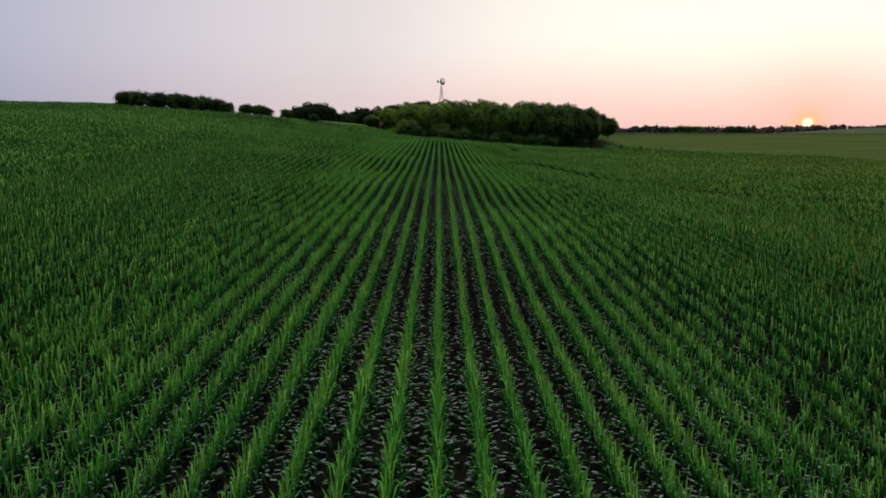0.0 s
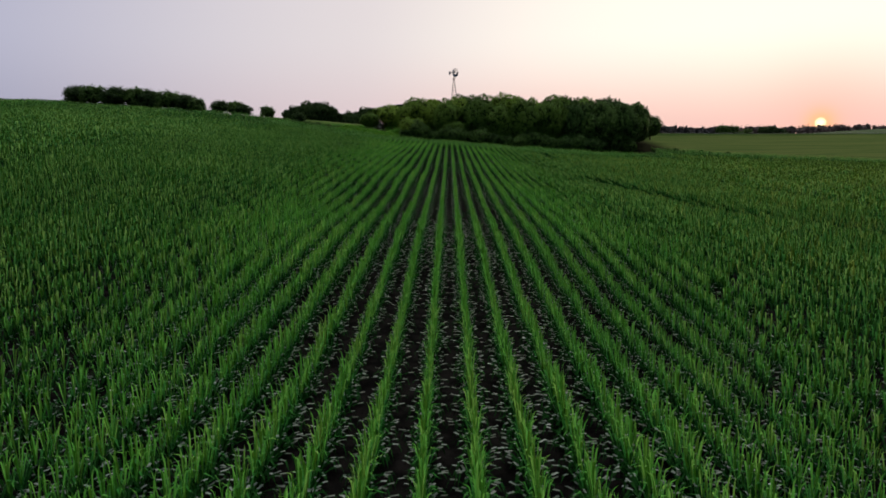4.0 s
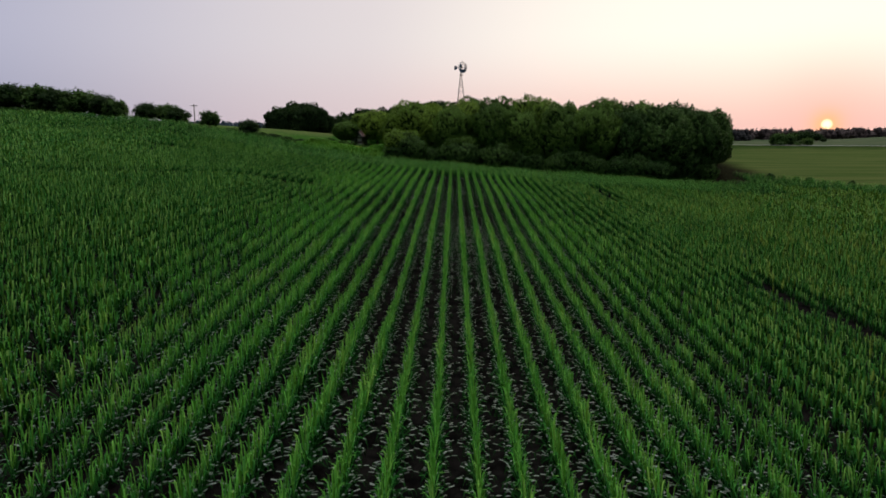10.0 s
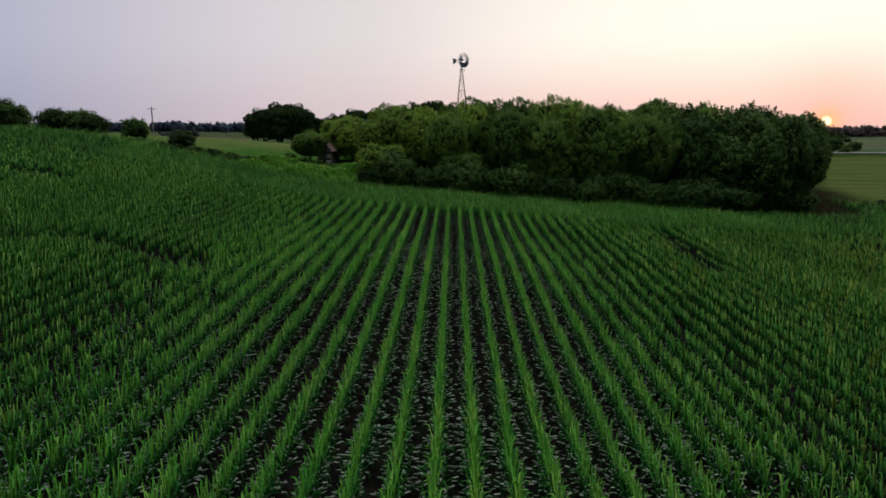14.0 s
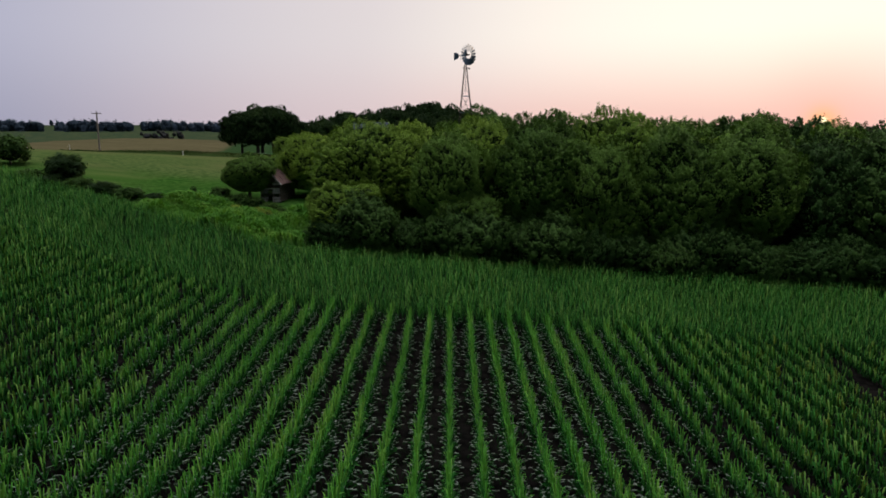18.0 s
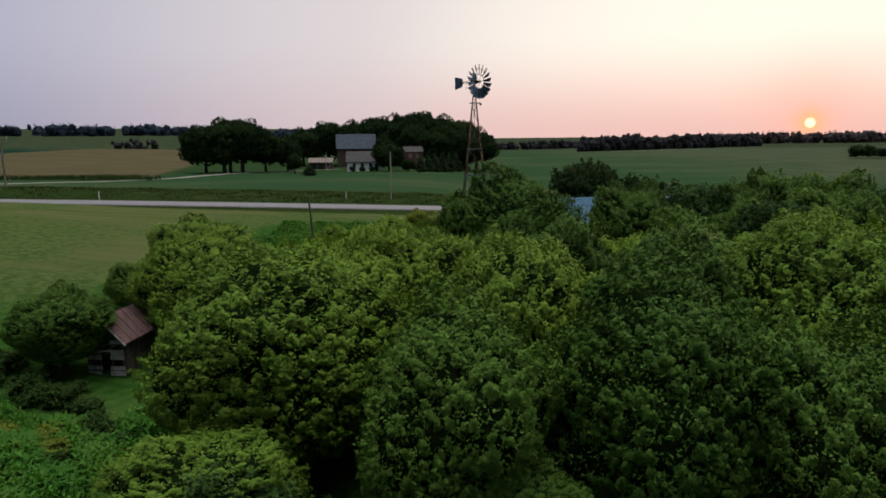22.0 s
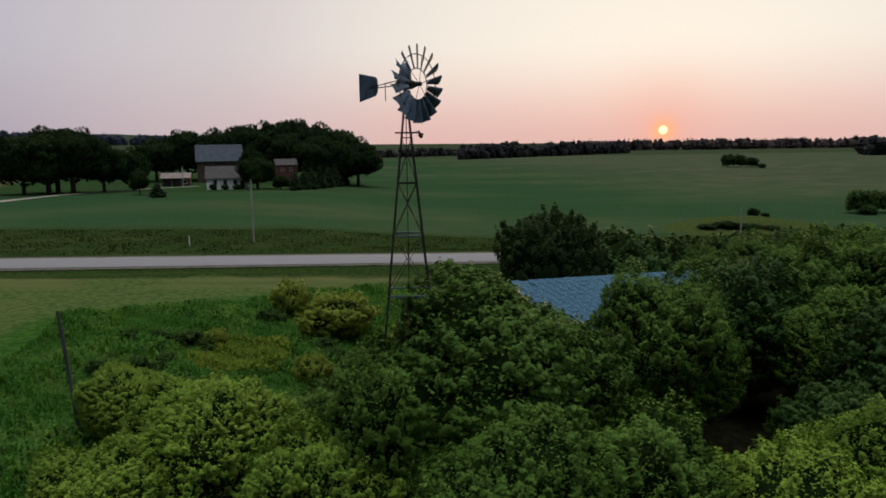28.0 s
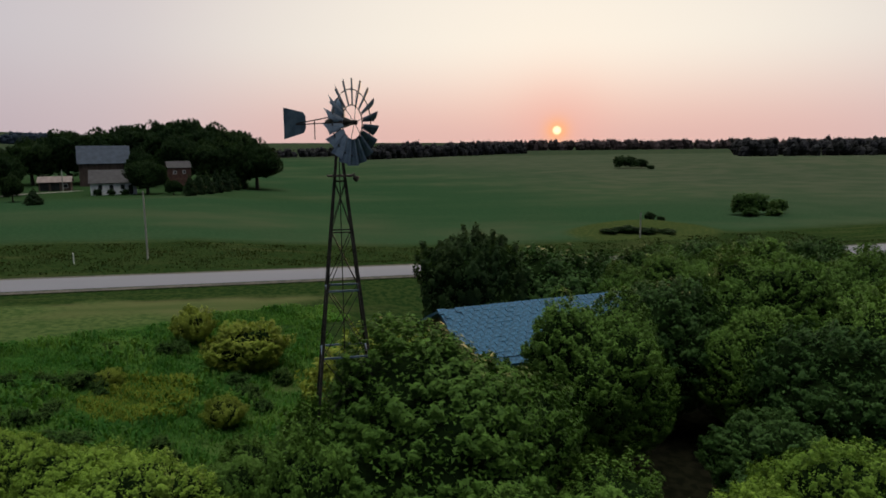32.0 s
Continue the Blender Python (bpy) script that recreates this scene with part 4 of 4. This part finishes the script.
def wood(name, points, tall, wide, count, label, mat=LEAF_HAZE_GREY, leaf=1.6):
    """A far wood, tree by tree along points, as one object."""
    rng = np.random.default_rng(len(points) + int(tall * 10))
    clumps = []
    for x, y in points:
        z, h = height(x, y), tall * rng.uniform(0.82, 1.08) * (1 + 0.1 * math.sin(x * 0.05 + y * 0.03))
        for k in range(4):
            clumps.append((x + rng.normal(0, wide * 0.3), y + rng.normal(0, wide * 0.3), z + h * (0.18, 0.42, 0.62, 0.8)[k], wide * rng.uniform(0.34, 0.52) * (1.15, 1.1, 0.9, 0.6)[k], 1.2))
    me = foliage(name, rng, clumps, count * len(points), leaf, [mat, mat], 0.82, 0.1, bunch=leaf * 0.7)
    return tagged(new(name, me), label, "wood", kind="stuff")


def line(a, b, step, rng, loose):
    n = max(2, int(math.dist(a, b) / step))
    return [(a[0] + (b[0] - a[0]) * k / (n - 1) + rng.uniform(-loose, loose), a[1] + (b[1] - a[1]) * k / (n - 1) + rng.uniform(-loose, loose)) for k in range(n)]


def far_woods():
    rng = random.Random(3)
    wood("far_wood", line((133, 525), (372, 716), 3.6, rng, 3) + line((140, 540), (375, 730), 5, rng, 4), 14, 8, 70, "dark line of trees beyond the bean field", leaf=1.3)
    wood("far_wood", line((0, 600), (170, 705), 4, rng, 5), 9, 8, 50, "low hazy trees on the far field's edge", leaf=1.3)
    wood("far_wood", line((400, 900), (1300, 900), 5, rng, 16), 15, 14, 30, "hazy wooded ridge under the setting sun", LEAF_HAZE_ROSE, 2.2)
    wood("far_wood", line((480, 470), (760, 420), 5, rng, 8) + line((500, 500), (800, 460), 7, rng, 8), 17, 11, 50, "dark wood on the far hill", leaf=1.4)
    wood("far_wood", line((-900, 700), (-100, 1050), 6, rng, 20), 13, 15, 24, "blue hazy woods along the horizon", LEAF_HAZE_BLUE, 2.4)
    wood("far_wood", line((-1100, 300), (-600, 800), 6, rng, 20), 13, 15, 24, "blue hazy woods along the horizon", LEAF_HAZE_BLUE, 2.4)
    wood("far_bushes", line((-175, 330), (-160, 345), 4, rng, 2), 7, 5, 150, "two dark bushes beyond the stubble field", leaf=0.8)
    wood("far_wood", line((250, 80), (420, 230), 4.5, rng, 5), 11, 8, 70, "dark trees beyond the corn", LEAF_HAZE_ROSE, 1.2)
    wood("far_wood", line((700, 100), (1100, 700), 6, rng, 16), 14, 15, 26, "hazy woods along the horizon", LEAF_HAZE_ROSE, 2.4)


far_woods()
# four flattened dark bushes near (57, 40) stand in for the knoll's dark hollow
for n, (x, y, tall, squash) in enumerate(((196, 248, 6.6, 1.3), (198.5, 243, 6.4, 1.4), (200, 236, 5.0, 1.5), (198, 226, 2.4, 1.8),
        (92.0, 57, 4.5, 1.15), (95.0, 57.5, 4.3, 1.2), (99.5, 57, 3.0, 1.4), (91.0, 54.5, 1.8, 1.9), (95.5, 53.6, 1.5, 2.2), (53.6, 41.0, 0.8, 4.4), (56.0, 40.4, 1.1, 3.6), (58.2, 39.2, 0.9, 4.2), (61.0, 38.6, 0.7, 4.6), (66, 49, 1.5, 1.3), (67.6, 48.4, 0.9, 1.8), (-19.4, 121.2, 1.7, 1.3), (-16.8, 121.4, 1.6, 1.3), (-14.2, 121.4, 1.5, 1.4))):
    house = n > 14
    plant("bush1" if 3 < n < 9 else "bush0", None, x, y, tall=tall, spin=n * 61, squash=squash, category="bush", group="bushes by the farmhouse" if house else "bushes in the bean field",
          label="round dark bush by the farmhouse wall" if house else "thicket of bushes standing in the open field")

# ---------------------------------------------------------------- built things
def box_arrays(boxes):
    """Boxes (centre, size, turn about z in degrees) as arrays."""
    v, q = [], []
    for (cx, cy, cz), (sx, sy, sz), turn in boxes:
        m = pose(cx, cy, cz, 0, 0, turn)
        i = len(v)
        for dz in (-0.5, 0.5):
            for dx, dy in ((-0.5, -0.5), (0.5, -0.5), (0.5, 0.5), (-0.5, 0.5)):
                v.append(tuple(m @ Vector((dx * sx, dy * sy, dz * sz))))
        q += [(i, i + 3, i + 2, i + 1), (i + 4, i + 5, i + 6, i + 7)] + [(i + k, i + (k + 1) % 4, i + 4 + (k + 1) % 4, i + 4 + k) for k in range(4)]
    return v, np.array(q)


def boxes(name, items, mat):
    v, q = box_arrays(items)
    return mesh_of(name, v, q, [mat])


def bars(name, ends, thick, mat):
    """Straight bars of square section between pairs of points."""
    v, q = [], []
    for a, b in ends:
        p, f = tube((a, b), (thick, thick), 4)
        q += [tuple(k + len(v) for k in g) for g in f]
        v += p
    return mesh_of(name, v, np.array(q), [mat])


def windmill():
    root = new("windmill")
    hub_z, base = 15.55, height(3.6, -24.0)
    root.matrix_world = pose(3.55, -24.0, base, 0, 0, -8)
    tagged(root, "old farm windmill with steel lattice tower, bladed wheel and tail vane", "windmill")
    top, spread_low, spread_high = hub_z - base - 0.35, 1.22, 0.03
    def leg(sx, sy, z):
        w = spread_low + (spread_high - spread_low) * z / top
        return Vector((sx * w, sy * w, z))
    corners = ((-1, -1), (1, -1), (1, 1), (-1, 1))
    for sx, sy in corners:
        part("tower_leg", bars("tower_leg", [(leg(sx, sy, -0.2), leg(sx, sy, top))], 0.036, IRON), root)
    levels = [top * f for f in (0.16, 0.33, 0.48, 0.615, 0.735, 0.84, 0.93)]
    for k, z in enumerate(levels):
        for n in range(4):
            part("girt", bars("girt", [(leg(*corners[n], z), leg(*corners[(n + 1) % 4], z))], 0.026 if k < 5 else 0.016, GALV if k in (3, 4) else IRON), root)
    for low, high in zip([0.25] + levels[:-1], levels):
        for n in range(4):
            a, b = corners[n], corners[(n + 1) % 4]
            for p, q in ((a, b), (b, a)):
                part("cross_brace", bars("cross_brace", [(leg(*p, low), leg(*q, high))], 0.011, IRON), root)
    # the service platform below the wheel, the pump rod and a lamp on the corner
    z = top * 0.94
    part("platform", boxes("platform", [((0, s * 0.2, z), (0.52, 0.1, 0.03), 0) for s in (-1, 1)] + [((s * 0.2, 0, z), (0.1, 0.52, 0.03), 0) for s in (-1, 1)], OLDWOOD), root)
    part("pump_rod", bars("pump_rod", [((0, 0, 0.5), (0, 0, top))], 0.014, IRON), root)
    part("yard_lamp", tubes("yard_lamp", [([(0.22, 0.0, z), (0.30, -0.02, z + 0.02), (0.34, -0.02, z - 0.04), (0.35, -0.02, z - 0.13)], [0.02, 0.04, 0.075, 0.025])], IRON, 8), root)
    # the head turns into the wind
    head_turn = radians(-48 + 8)
    ax = Vector((math.cos(head_turn), math.sin(head_turn), 0))
    side = Vector((-ax.y, ax.x, 0))
    up = Vector((0, 0, 1))
    h = hub_z - base + 0.04
    c = ax * 0.36 + up * h
    R = 0.88
    part("gearbox", tubes("gearbox", [([-ax * 0.3 + up * h, -ax * 0.12 + up * (h + 0.03), ax * 0.16 + up * h, c], [0.06, 0.13, 0.11, 0.045]),
                                      ([up * (h - 0.55), up * (h - 0.1)], [0.05, 0.06])], IRON, 10), root)
    part("helmet", tubes("helmet", [([up * (h + 0.02), up * (h + 0.22), up * (h + 0.42), up * (h + 0.5)], [0.15, 0.14, 0.1, 0.02])], GALV, 8), root)
    def at(r, a, d=0.0):
        return c + side * (r * math.cos(a)) + up * (r * math.sin(a)) + ax * d
    hub = part("wheel_hub", tubes("wheel_hub", [([c - ax * 0.08, c + ax * 0.1], [0.06, 0.05])], IRON, 10), root)
    for r in (0.40 * R, 0.76 * R):
        ring = [at(r, 2 * math.pi * k / 36) for k in range(37)]
        part("wheel_ring", tubes("wheel_ring", [(ring, [0.012] * 37)], IRON, 5), root)
    for k in range(6):
        a = 2 * math.pi * (k + 0.25) / 6
        part("spoke", bars("spoke", [(c + ax * 0.05, at(0.76 * R, a))], 0.008, IRON), root)
    for k in range(18):
        a, v, q = 2 * math.pi * (k + 0.5) / 18, [], []
        # each blade is a curved sheet, wider at the rim and pitched to the wind
        for i in range(4):
            r = R * (0.40 + 0.60 * i / 3)
            w = 0.5 * (0.10 + 0.155 * i / 3)
            pitch = radians(32)
            for j in range(4):
                s = (j / 1.5 - 1) * w
                bow = 0.03 * (1 - (j / 1.5 - 1) ** 2)
                tang = -side * math.sin(a) + up * math.cos(a)
                v.append(at(r, a) + tang * (s * math.cos(pitch)) + ax * (s * math.sin(pitch) + bow))
        n = len(v)
        v += [p - ax * 0.006 for p in v]
        for i in range(3):
            for j in range(3):
                p = i * 4 + j
                q += [(p, p + 1, p + 5, p + 4), (p + n, p + n + 4, p + n + 5, p + n + 1)]
        part("blade", mesh_of("blade", [tuple(p) for p in v], np.array(q), [GALV]), root)
    # tail: a boom, a brace and the vane
    t0, t1 = -ax * 0.2 + up * h, -ax * 1.12 + up * (h - 0.02)
    part("tail_boom", bars("tail_boom", [(t0, t1), (t0 + up * 0.12, t1 + up * 0.02), (-ax * 0.62 + up * (h + 0.05), -ax * 0.62 + up * (h - 0.34))], 0.014, IRON), root)
    outline = [(-0.86, 0.16), (-0.92, 0.24), (-1.46, 0.35), (-1.46, -0.33), (-0.92, -0.20), (-0.86, -0.10)]
    v = [tuple(ax * d + up * (h + e) + side * s) for s in (-0.006, 0.006) for d, e in outline]
    me = bpy.data.meshes.new("tail_vane")
    me.from_pydata(v, [], [(0, 1, 2, 3, 4, 5), (11, 10, 9, 8, 7, 6)] + [(k, k + 6, (k + 1) % 6 + 6, (k + 1) % 6) for k in range(6)])
    me.materials.append(GALV)
    part("tail_vane", me, root, "blue-grey sheet steel tail vane")


windmill()


def pole(name, x, y, tall, radius, label, arm=True, lean=(0, 0), mat=None):
    root = new(name)
    root.location = (x, y, height(x, y))
    tagged(root, label, "pole")
    part("shaft", tubes("shaft", [([(0, 0, -0.3), (lean[0] * 0.5, lean[1] * 0.5, tall / 2), (lean[0], lean[1], tall)], [radius, radius * 0.88, radius * 0.72])], mat or POLE, 8), root)
    if arm:
        part("crossarm", boxes("crossarm", [((0, 0, tall - 0.35), (1.6, 0.1, 0.12), 12)], POLE), root)
        for s in (-0.7, -0.25, 0.25, 0.7):
            part("insulator", tubes("insulator", [([(s, s * 0.21, tall - 0.3), (s, s * 0.21, tall - 0.15)], [0.035, 0.05])], WHITE, 6), root)
    return root


pole("utility_pole", -58.5, 36.0, 7.0, 0.16, "tall grey wooden utility pole with a crossarm")
pole("utility_pole", -3.8, 25.4, 6.0, 0.085, "slim pale wooden pole standing beyond the road", False, mat=PALE)
pole("utility_pole", 55.6, 37.0, 3.4, 0.10, "short pale pole in the rough verge", False, mat=PALE)
pole("leaning_post", -6.35, -17.0, 4.35, 0.075, "bare dark weathered post leaning in the meadow", False, (-0.34, 0.0), SLATE)
for x, y, tall in ((-75, -12, 5.5),):
    pole("utility_pole", x, y, tall, 0.13, "wooden utility pole behind the hill's crest")


def gabled(name, x, y, turn, long, deep, wall, roof, wall_mat, roof_mat, label, eaves=0.3, windows=(), doors=(), sink=0.0):
    """A house with a gable roof whose ridge runs along its length. Windows and doors: (along, up, wide, tall) on the near long wall."""
    root = new(name)
    root.matrix_world = pose(x, y, height(x, y) - sink, 0, 0, turn)
    tagged(root, label, "building")
    t = 0.18
    for s in (-1, 1):
        part("long_wall", boxes("long_wall", [((0, s * (deep - t) / 2, wall / 2), (long, t, wall), 0)], wall_mat), root)
        v = [(s * long / 2 - d * s, e, z) for d in (0, t) for e, z in ((-deep / 2 + t, 0), (deep / 2 - t, 0), (deep / 2 - t, wall), (0, wall + roof), (-deep / 2 + t, wall))]
        me = bpy.data.meshes.new("gable_wall")
        me.from_pydata(v, [], [(0, 1, 2, 3, 4), (9, 8, 7, 6, 5)] + [(k, k + 5, (k + 1) % 5 + 5, (k + 1) % 5) for k in range(5)])
        me.materials.append(wall_mat)
        part("gable_wall", me, root)
        run = math.hypot(deep / 2 + eaves, roof * (1 + 2 * eaves / deep))
        v, L, drop = [], long / 2 + eaves, roof * (1 + 2 * eaves / deep)
        for lift in (0.02, 0.14):
            v += [(-L, 0, wall + roof + lift), (L, 0, wall + roof + lift), (L, s * (deep / 2 + eaves), wall + roof - drop + lift), (-L, s * (deep / 2 + eaves), wall + roof - drop + lift)]
        slab = mesh_of("roof_slope", v, np.array([(0, 1, 2, 3), (7, 6, 5, 4)] + [(k, k + 4, (k + 1) % 4 + 4, (k + 1) % 4) for k in range(4)]), [roof_mat])
        part("roof_slope", slab, root)
    for a, u, w, h in windows:
        win = part("window", boxes("window", [((a, -deep / 2 - 0.02, u), (w + 0.16, 0.06, h + 0.16), 0)], WHITE), root)
        part("pane", boxes("pane", [((a, -deep / 2 - 0.055, u), (w, 0.02, h), 0)], GLASS), win)
    for a, u, w, h in doors:
        part("door", boxes("door", [((a, -deep / 2 - 0.03, u), (w, 0.06, h), 0)], GLASS), root)
    return root


def farm():
    barn = gabled("barn", -24.6, 180, 8, 13.0, 10, 6.6, 4.6, BARNWALL, BLUEROOF, "large old barn with dark board walls and blue-grey roof", 0.4, doors=((-2, 1.6, 3, 3.2),))
    gabled("farmhouse", -16.9, 128, 4, 9.0, 7.0, 2.7, 2.5, WHITE, GREYROOF, "white farmhouse with a grey shingle roof", 0.35,
           windows=((-2.6, 1.7, 0.8, 1.1), (-0.4, 1.7, 0.8, 1.1), (1.8, 1.7, 0.8, 1.1)), doors=((3.4, 1.1, 0.9, 2.0),))
    # the garage's open bays are dark panels, coloured as the shade inside
    gabled("garage", -32.8, 154, 4, 7.0, 5.0, 2.2, 1.2, BARNWALL, PALEROOF, "low garage with a pale roof and dark panels for its open bays", 0.35, doors=((-2.2, 1.0, 1.8, 1.9), (0.1, 1.0, 1.8, 1.9)), windows=((2.3, 1.2, 1.0, 0.9),))
    gabled("granary", -4.4, 164, 10, 6.0, 5.0, 5.2, 1.6, BRICK, GREYROOF, "narrow dull red granary among the trees", 0.2, windows=((-1.2, 4.0, 0.7, 0.7), (1.2, 4.0, 0.7, 0.7)))
    pole("yard_pole", -30.2, 147.5, 5.2, 0.12, "pale pole in the farmyard", False, mat=PALE)


farm()


def shed():
    """The shed among the trees, its roof clad in small metal shingles."""
    long, deep, wall, roof = 9.0, 6.0, 4.0, 1.3
    root = gabled("metal_roofed_shed", 14.5, -12.6, 2, long, deep, wall, roof, OLDWOOD, SHINGLE, "old grey board shed with a patchy blue-grey shingle roof", 0.35)
    slope = [o for o in root.children if o.name.startswith("roof_slope")][0]
    rng = random.Random(12)
    tile = mesh_of("shingle", *box_arrays([((0, 0, 0), (0.37, 0.36, 0.022), 0)]), [SHINGLE])
    fall = math.atan2(roof, deep / 2)
    for r in range(11):
        for c in range(25):
            d = 0.16 + r * 0.295
            x = -long / 2 - 0.22 + c * 0.39 + (0.19 if r % 2 else 0)
            if x > long / 2 + 0.3 or rng.random() < 0.03:
                continue
            ob = new("shingle", tile)
            ob.parent = slope
            ob.matrix_local = pose(x, -d * math.cos(fall), wall + roof - d * math.sin(fall) + 0.165, -math.degrees(fall) * -1 + rng.uniform(-5, 2), rng.uniform(-3, 3), rng.uniform(-2, 2))


shed()


def cabin():
    """A ruined cabin: grey boards with dark gaps round an open doorway, a boarded gable, a faded roof."""
    root = new("ruined_cabin")
    root.matrix_world = pose(-10.75, -34.75, height(-10.9, -36.2) - 0.05, 0, 0, -7)
    tagged(root, "ruined little wooden cabin with broken boards and faded red roof", "cabin")
    rng = random.Random(4)
    w, d, h, rise, eave = 1.45, 3.2, 1.45, 0.78, 0.22
    for k in range(7):
        z = 0.12 + k * 0.2
        for a, b in ((-w / 2, -0.2 + rng.uniform(-0.05, 0.05)), (0.2 + rng.uniform(-0.05, 0.05), w / 2)):
            if k not in (2, 5) or b < 0 and k == 5:
                part("board", boxes("board", [(((a + b) / 2, -d / 2 + rng.uniform(-0.015, 0.015), z), (b - a, 0.035, rng.uniform(0.13, 0.18)), rng.uniform(-1.5, 1.5))], GREYBOARD), root)
        for s in (-1, 1):
            part("board", boxes("board", [((s * w / 2, 0.02, z), (0.035, d - 0.06, 0.175), 0)], OLDWOOD), root)
        part("board", boxes("board", [((0, d / 2, z), (w - 0.05, 0.035, 0.19), 0)], OLDWOOD), root)
    # the boarded gable over the doorway
    for k in range(5):
        x = -0.5 + k * 0.25
        top = h + rise * (1 - abs(x) / (w / 2 + eave)) - 0.08
        part("gable_board", boxes("gable_board", [((x, -d / 2 + 0.01, (h + top) / 2), (0.2, 0.03, top - h), 0)], OLDWOOD if k % 2 else GREYBOARD), root)
    for s in (-1, 1):
        part("corner_post", boxes("corner_post", [((s * (w / 2 - 0.05), -d / 2 + 0.07, h / 2), (0.11, 0.1, h), 0)], OLDWOOD), root)
        part("door_post", boxes("door_post", [((s * 0.23, -d / 2 + 0.06, h / 2 - 0.05), (0.07, 0.07, h - 0.1), 0)], OLDWOOD), root)
        v, run = [], w / 2 + eave
        for lift in (0, 0.05):
            v += [(0, -d / 2 - 0.22, h + rise + lift), (0, d / 2 + 0.18, h + rise - 0.04 + lift), (s * run, d / 2 + 0.18, h - 0.2 + lift), (s * run, -d / 2 - 0.22, h - 0.16 + lift)]
        slope = part("roof_slope", mesh_of("roof_slope", v, np.array([(0, 1, 2, 3), (7, 6, 5, 4)] + [(k, k + 4, (k + 1) % 4 + 4, (k + 1) % 4) for k in range(4)]), [REDBOARD]), root)
        # standing boards of the roof, and the pale barge board along its front edge
        for k in range(9):
            y = -d / 2 - 0.2 + k * (d + 0.36) / 8
            part("batten", bars("batten", [((s * 0.04, y, h + rise + 0.05), (s * run, y, h - 0.12))], 0.018, REDBOARD), slope)
        part("barge_board", bars("barge_board", [((0, -d / 2 - 0.24, h + rise), (s * run, -d / 2 - 0.24, h - 0.18))], 0.04, GREYBOARD), slope)
    part("rail", boxes("rail", [((0.02, -d / 2 - 0.05, 0.98), (w * 0.95, 0.04, 0.08), 2)], PALE), root)


cabin()


def marker(x, y, tall=0.9):
    root = new("roadside_marker")
    root.location = (x, y, height(x, y))
    tagged(root, "small white marker post on the road verge", "marker post", "markers along the road")
    part("post", boxes("post", [((0, 0, tall / 2), (0.08, 0.06, tall), 0)], WHITE), root)
    part("cap", boxes("cap", [((0, 0, tall + 0.02), (0.11, 0.09, 0.05), 0)], WHITE), root)


for x, y in ((-38.2, 20.6), (-9.4, 24.5), (-60.5, 30.0), (-70.0, 34.0)):
    marker(x, y)


def dark_strip():
    """A strip of tall corn along the stubble field, beyond the drive."""
    rng = np.random.default_rng(8)
    found = []
    for r in np.arange(0, 9, 0.9):
        x = np.arange(-190, -54, 0.45)
        x = x + rng.normal(0, 0.2, len(x))
        found.append(np.stack([x, 74 + r + (x + 60) * -0.02 + rng.normal(0, 0.2, len(x))], 1))
    p = np.concatenate(found)
    corn("far_corn_strip", p[:, 0], p[:, 1], 5, 0, rng, "dark strip of tall corn beside the stubble field", 0.95, 1.6, mats=[CORN_DARK] * 4)


dark_strip()


def tufts(name, region, count, rng, tall, label, mat=GRASS, wide=0.045):
    """Grass blades over a region given as a function of two random numbers."""
    a, b = rng.random(count), rng.random(count)
    x, y = region(a, b)
    base = np.stack([x, y, ground(x, y) - 0.02], 1)
    size = tall * rng.uniform(0.5, 1.3, count) * (0.8 + 0.45 * np.sin(x * 0.8 + 1) * np.sin(y * 0.6) + 0.3 * np.sin(x * 2.3 + y) * np.sin(y * 1.9))
    v, q, t = blades(base, rng.uniform(0, 6.28, count), size, size * rng.uniform(0.2, 0.8, count), size * rng.uniform(0, 0.3, count), wide * rng.uniform(0.6, 1.4, count) * (size / tall + 0.4), rng)
    return tagged(new(name, mesh_of(name, v, [q, t], [mat], shade=True)), label, "grass", kind="stuff")


def grasses():
    rng = np.random.default_rng(15)
    tufts("tall_weeds", lambda a, b: (-18 + 15 * a, np.maximum(-47.5 + 0.3 * (1 - a), edge_of_corn(-18 + 15 * a)) + 0.2 + (3 + 7 * a) * b), 45000, rng, 0.6, "bright green tall weeds before the cabin", WEED_LIGHT, 0.06)

    def meadow(a, b):
        x = -11.5 + 19 * a
        return x, -31 + (35.0 + 0.484 * x) * b

    tufts("lush_weeds", meadow, 70000, rng, 0.36, "lush green weeds in the unmown meadow", WEED, 0.06)
    turn = lambda a, b: (-2.1 + 2.3 * np.sqrt(a) * np.cos(6.28 * b), -8.6 + 2.6 * np.sqrt(a) * np.sin(6.28 * b))
    tufts("yellow_grass", turn, 4500, rng, 0.4, "patch of yellowish grass among the weeds", YELLOW, 0.045)
    tufts("bright_grass", lambda a, b: (1.5 + 8 * a, 1.5 + 2.5 * a + 4.0 * b), 9000, rng, 0.2, "strip of bright green grass below the road", WEED_LIGHT, 0.05)
    tufts("verge_grass", lambda a, b: (-70 + 150 * a, 20.6 + 16 * b), 30000, rng, 0.15, "rough dark grass on the road verge", VERGE, 0.09)


grasses()
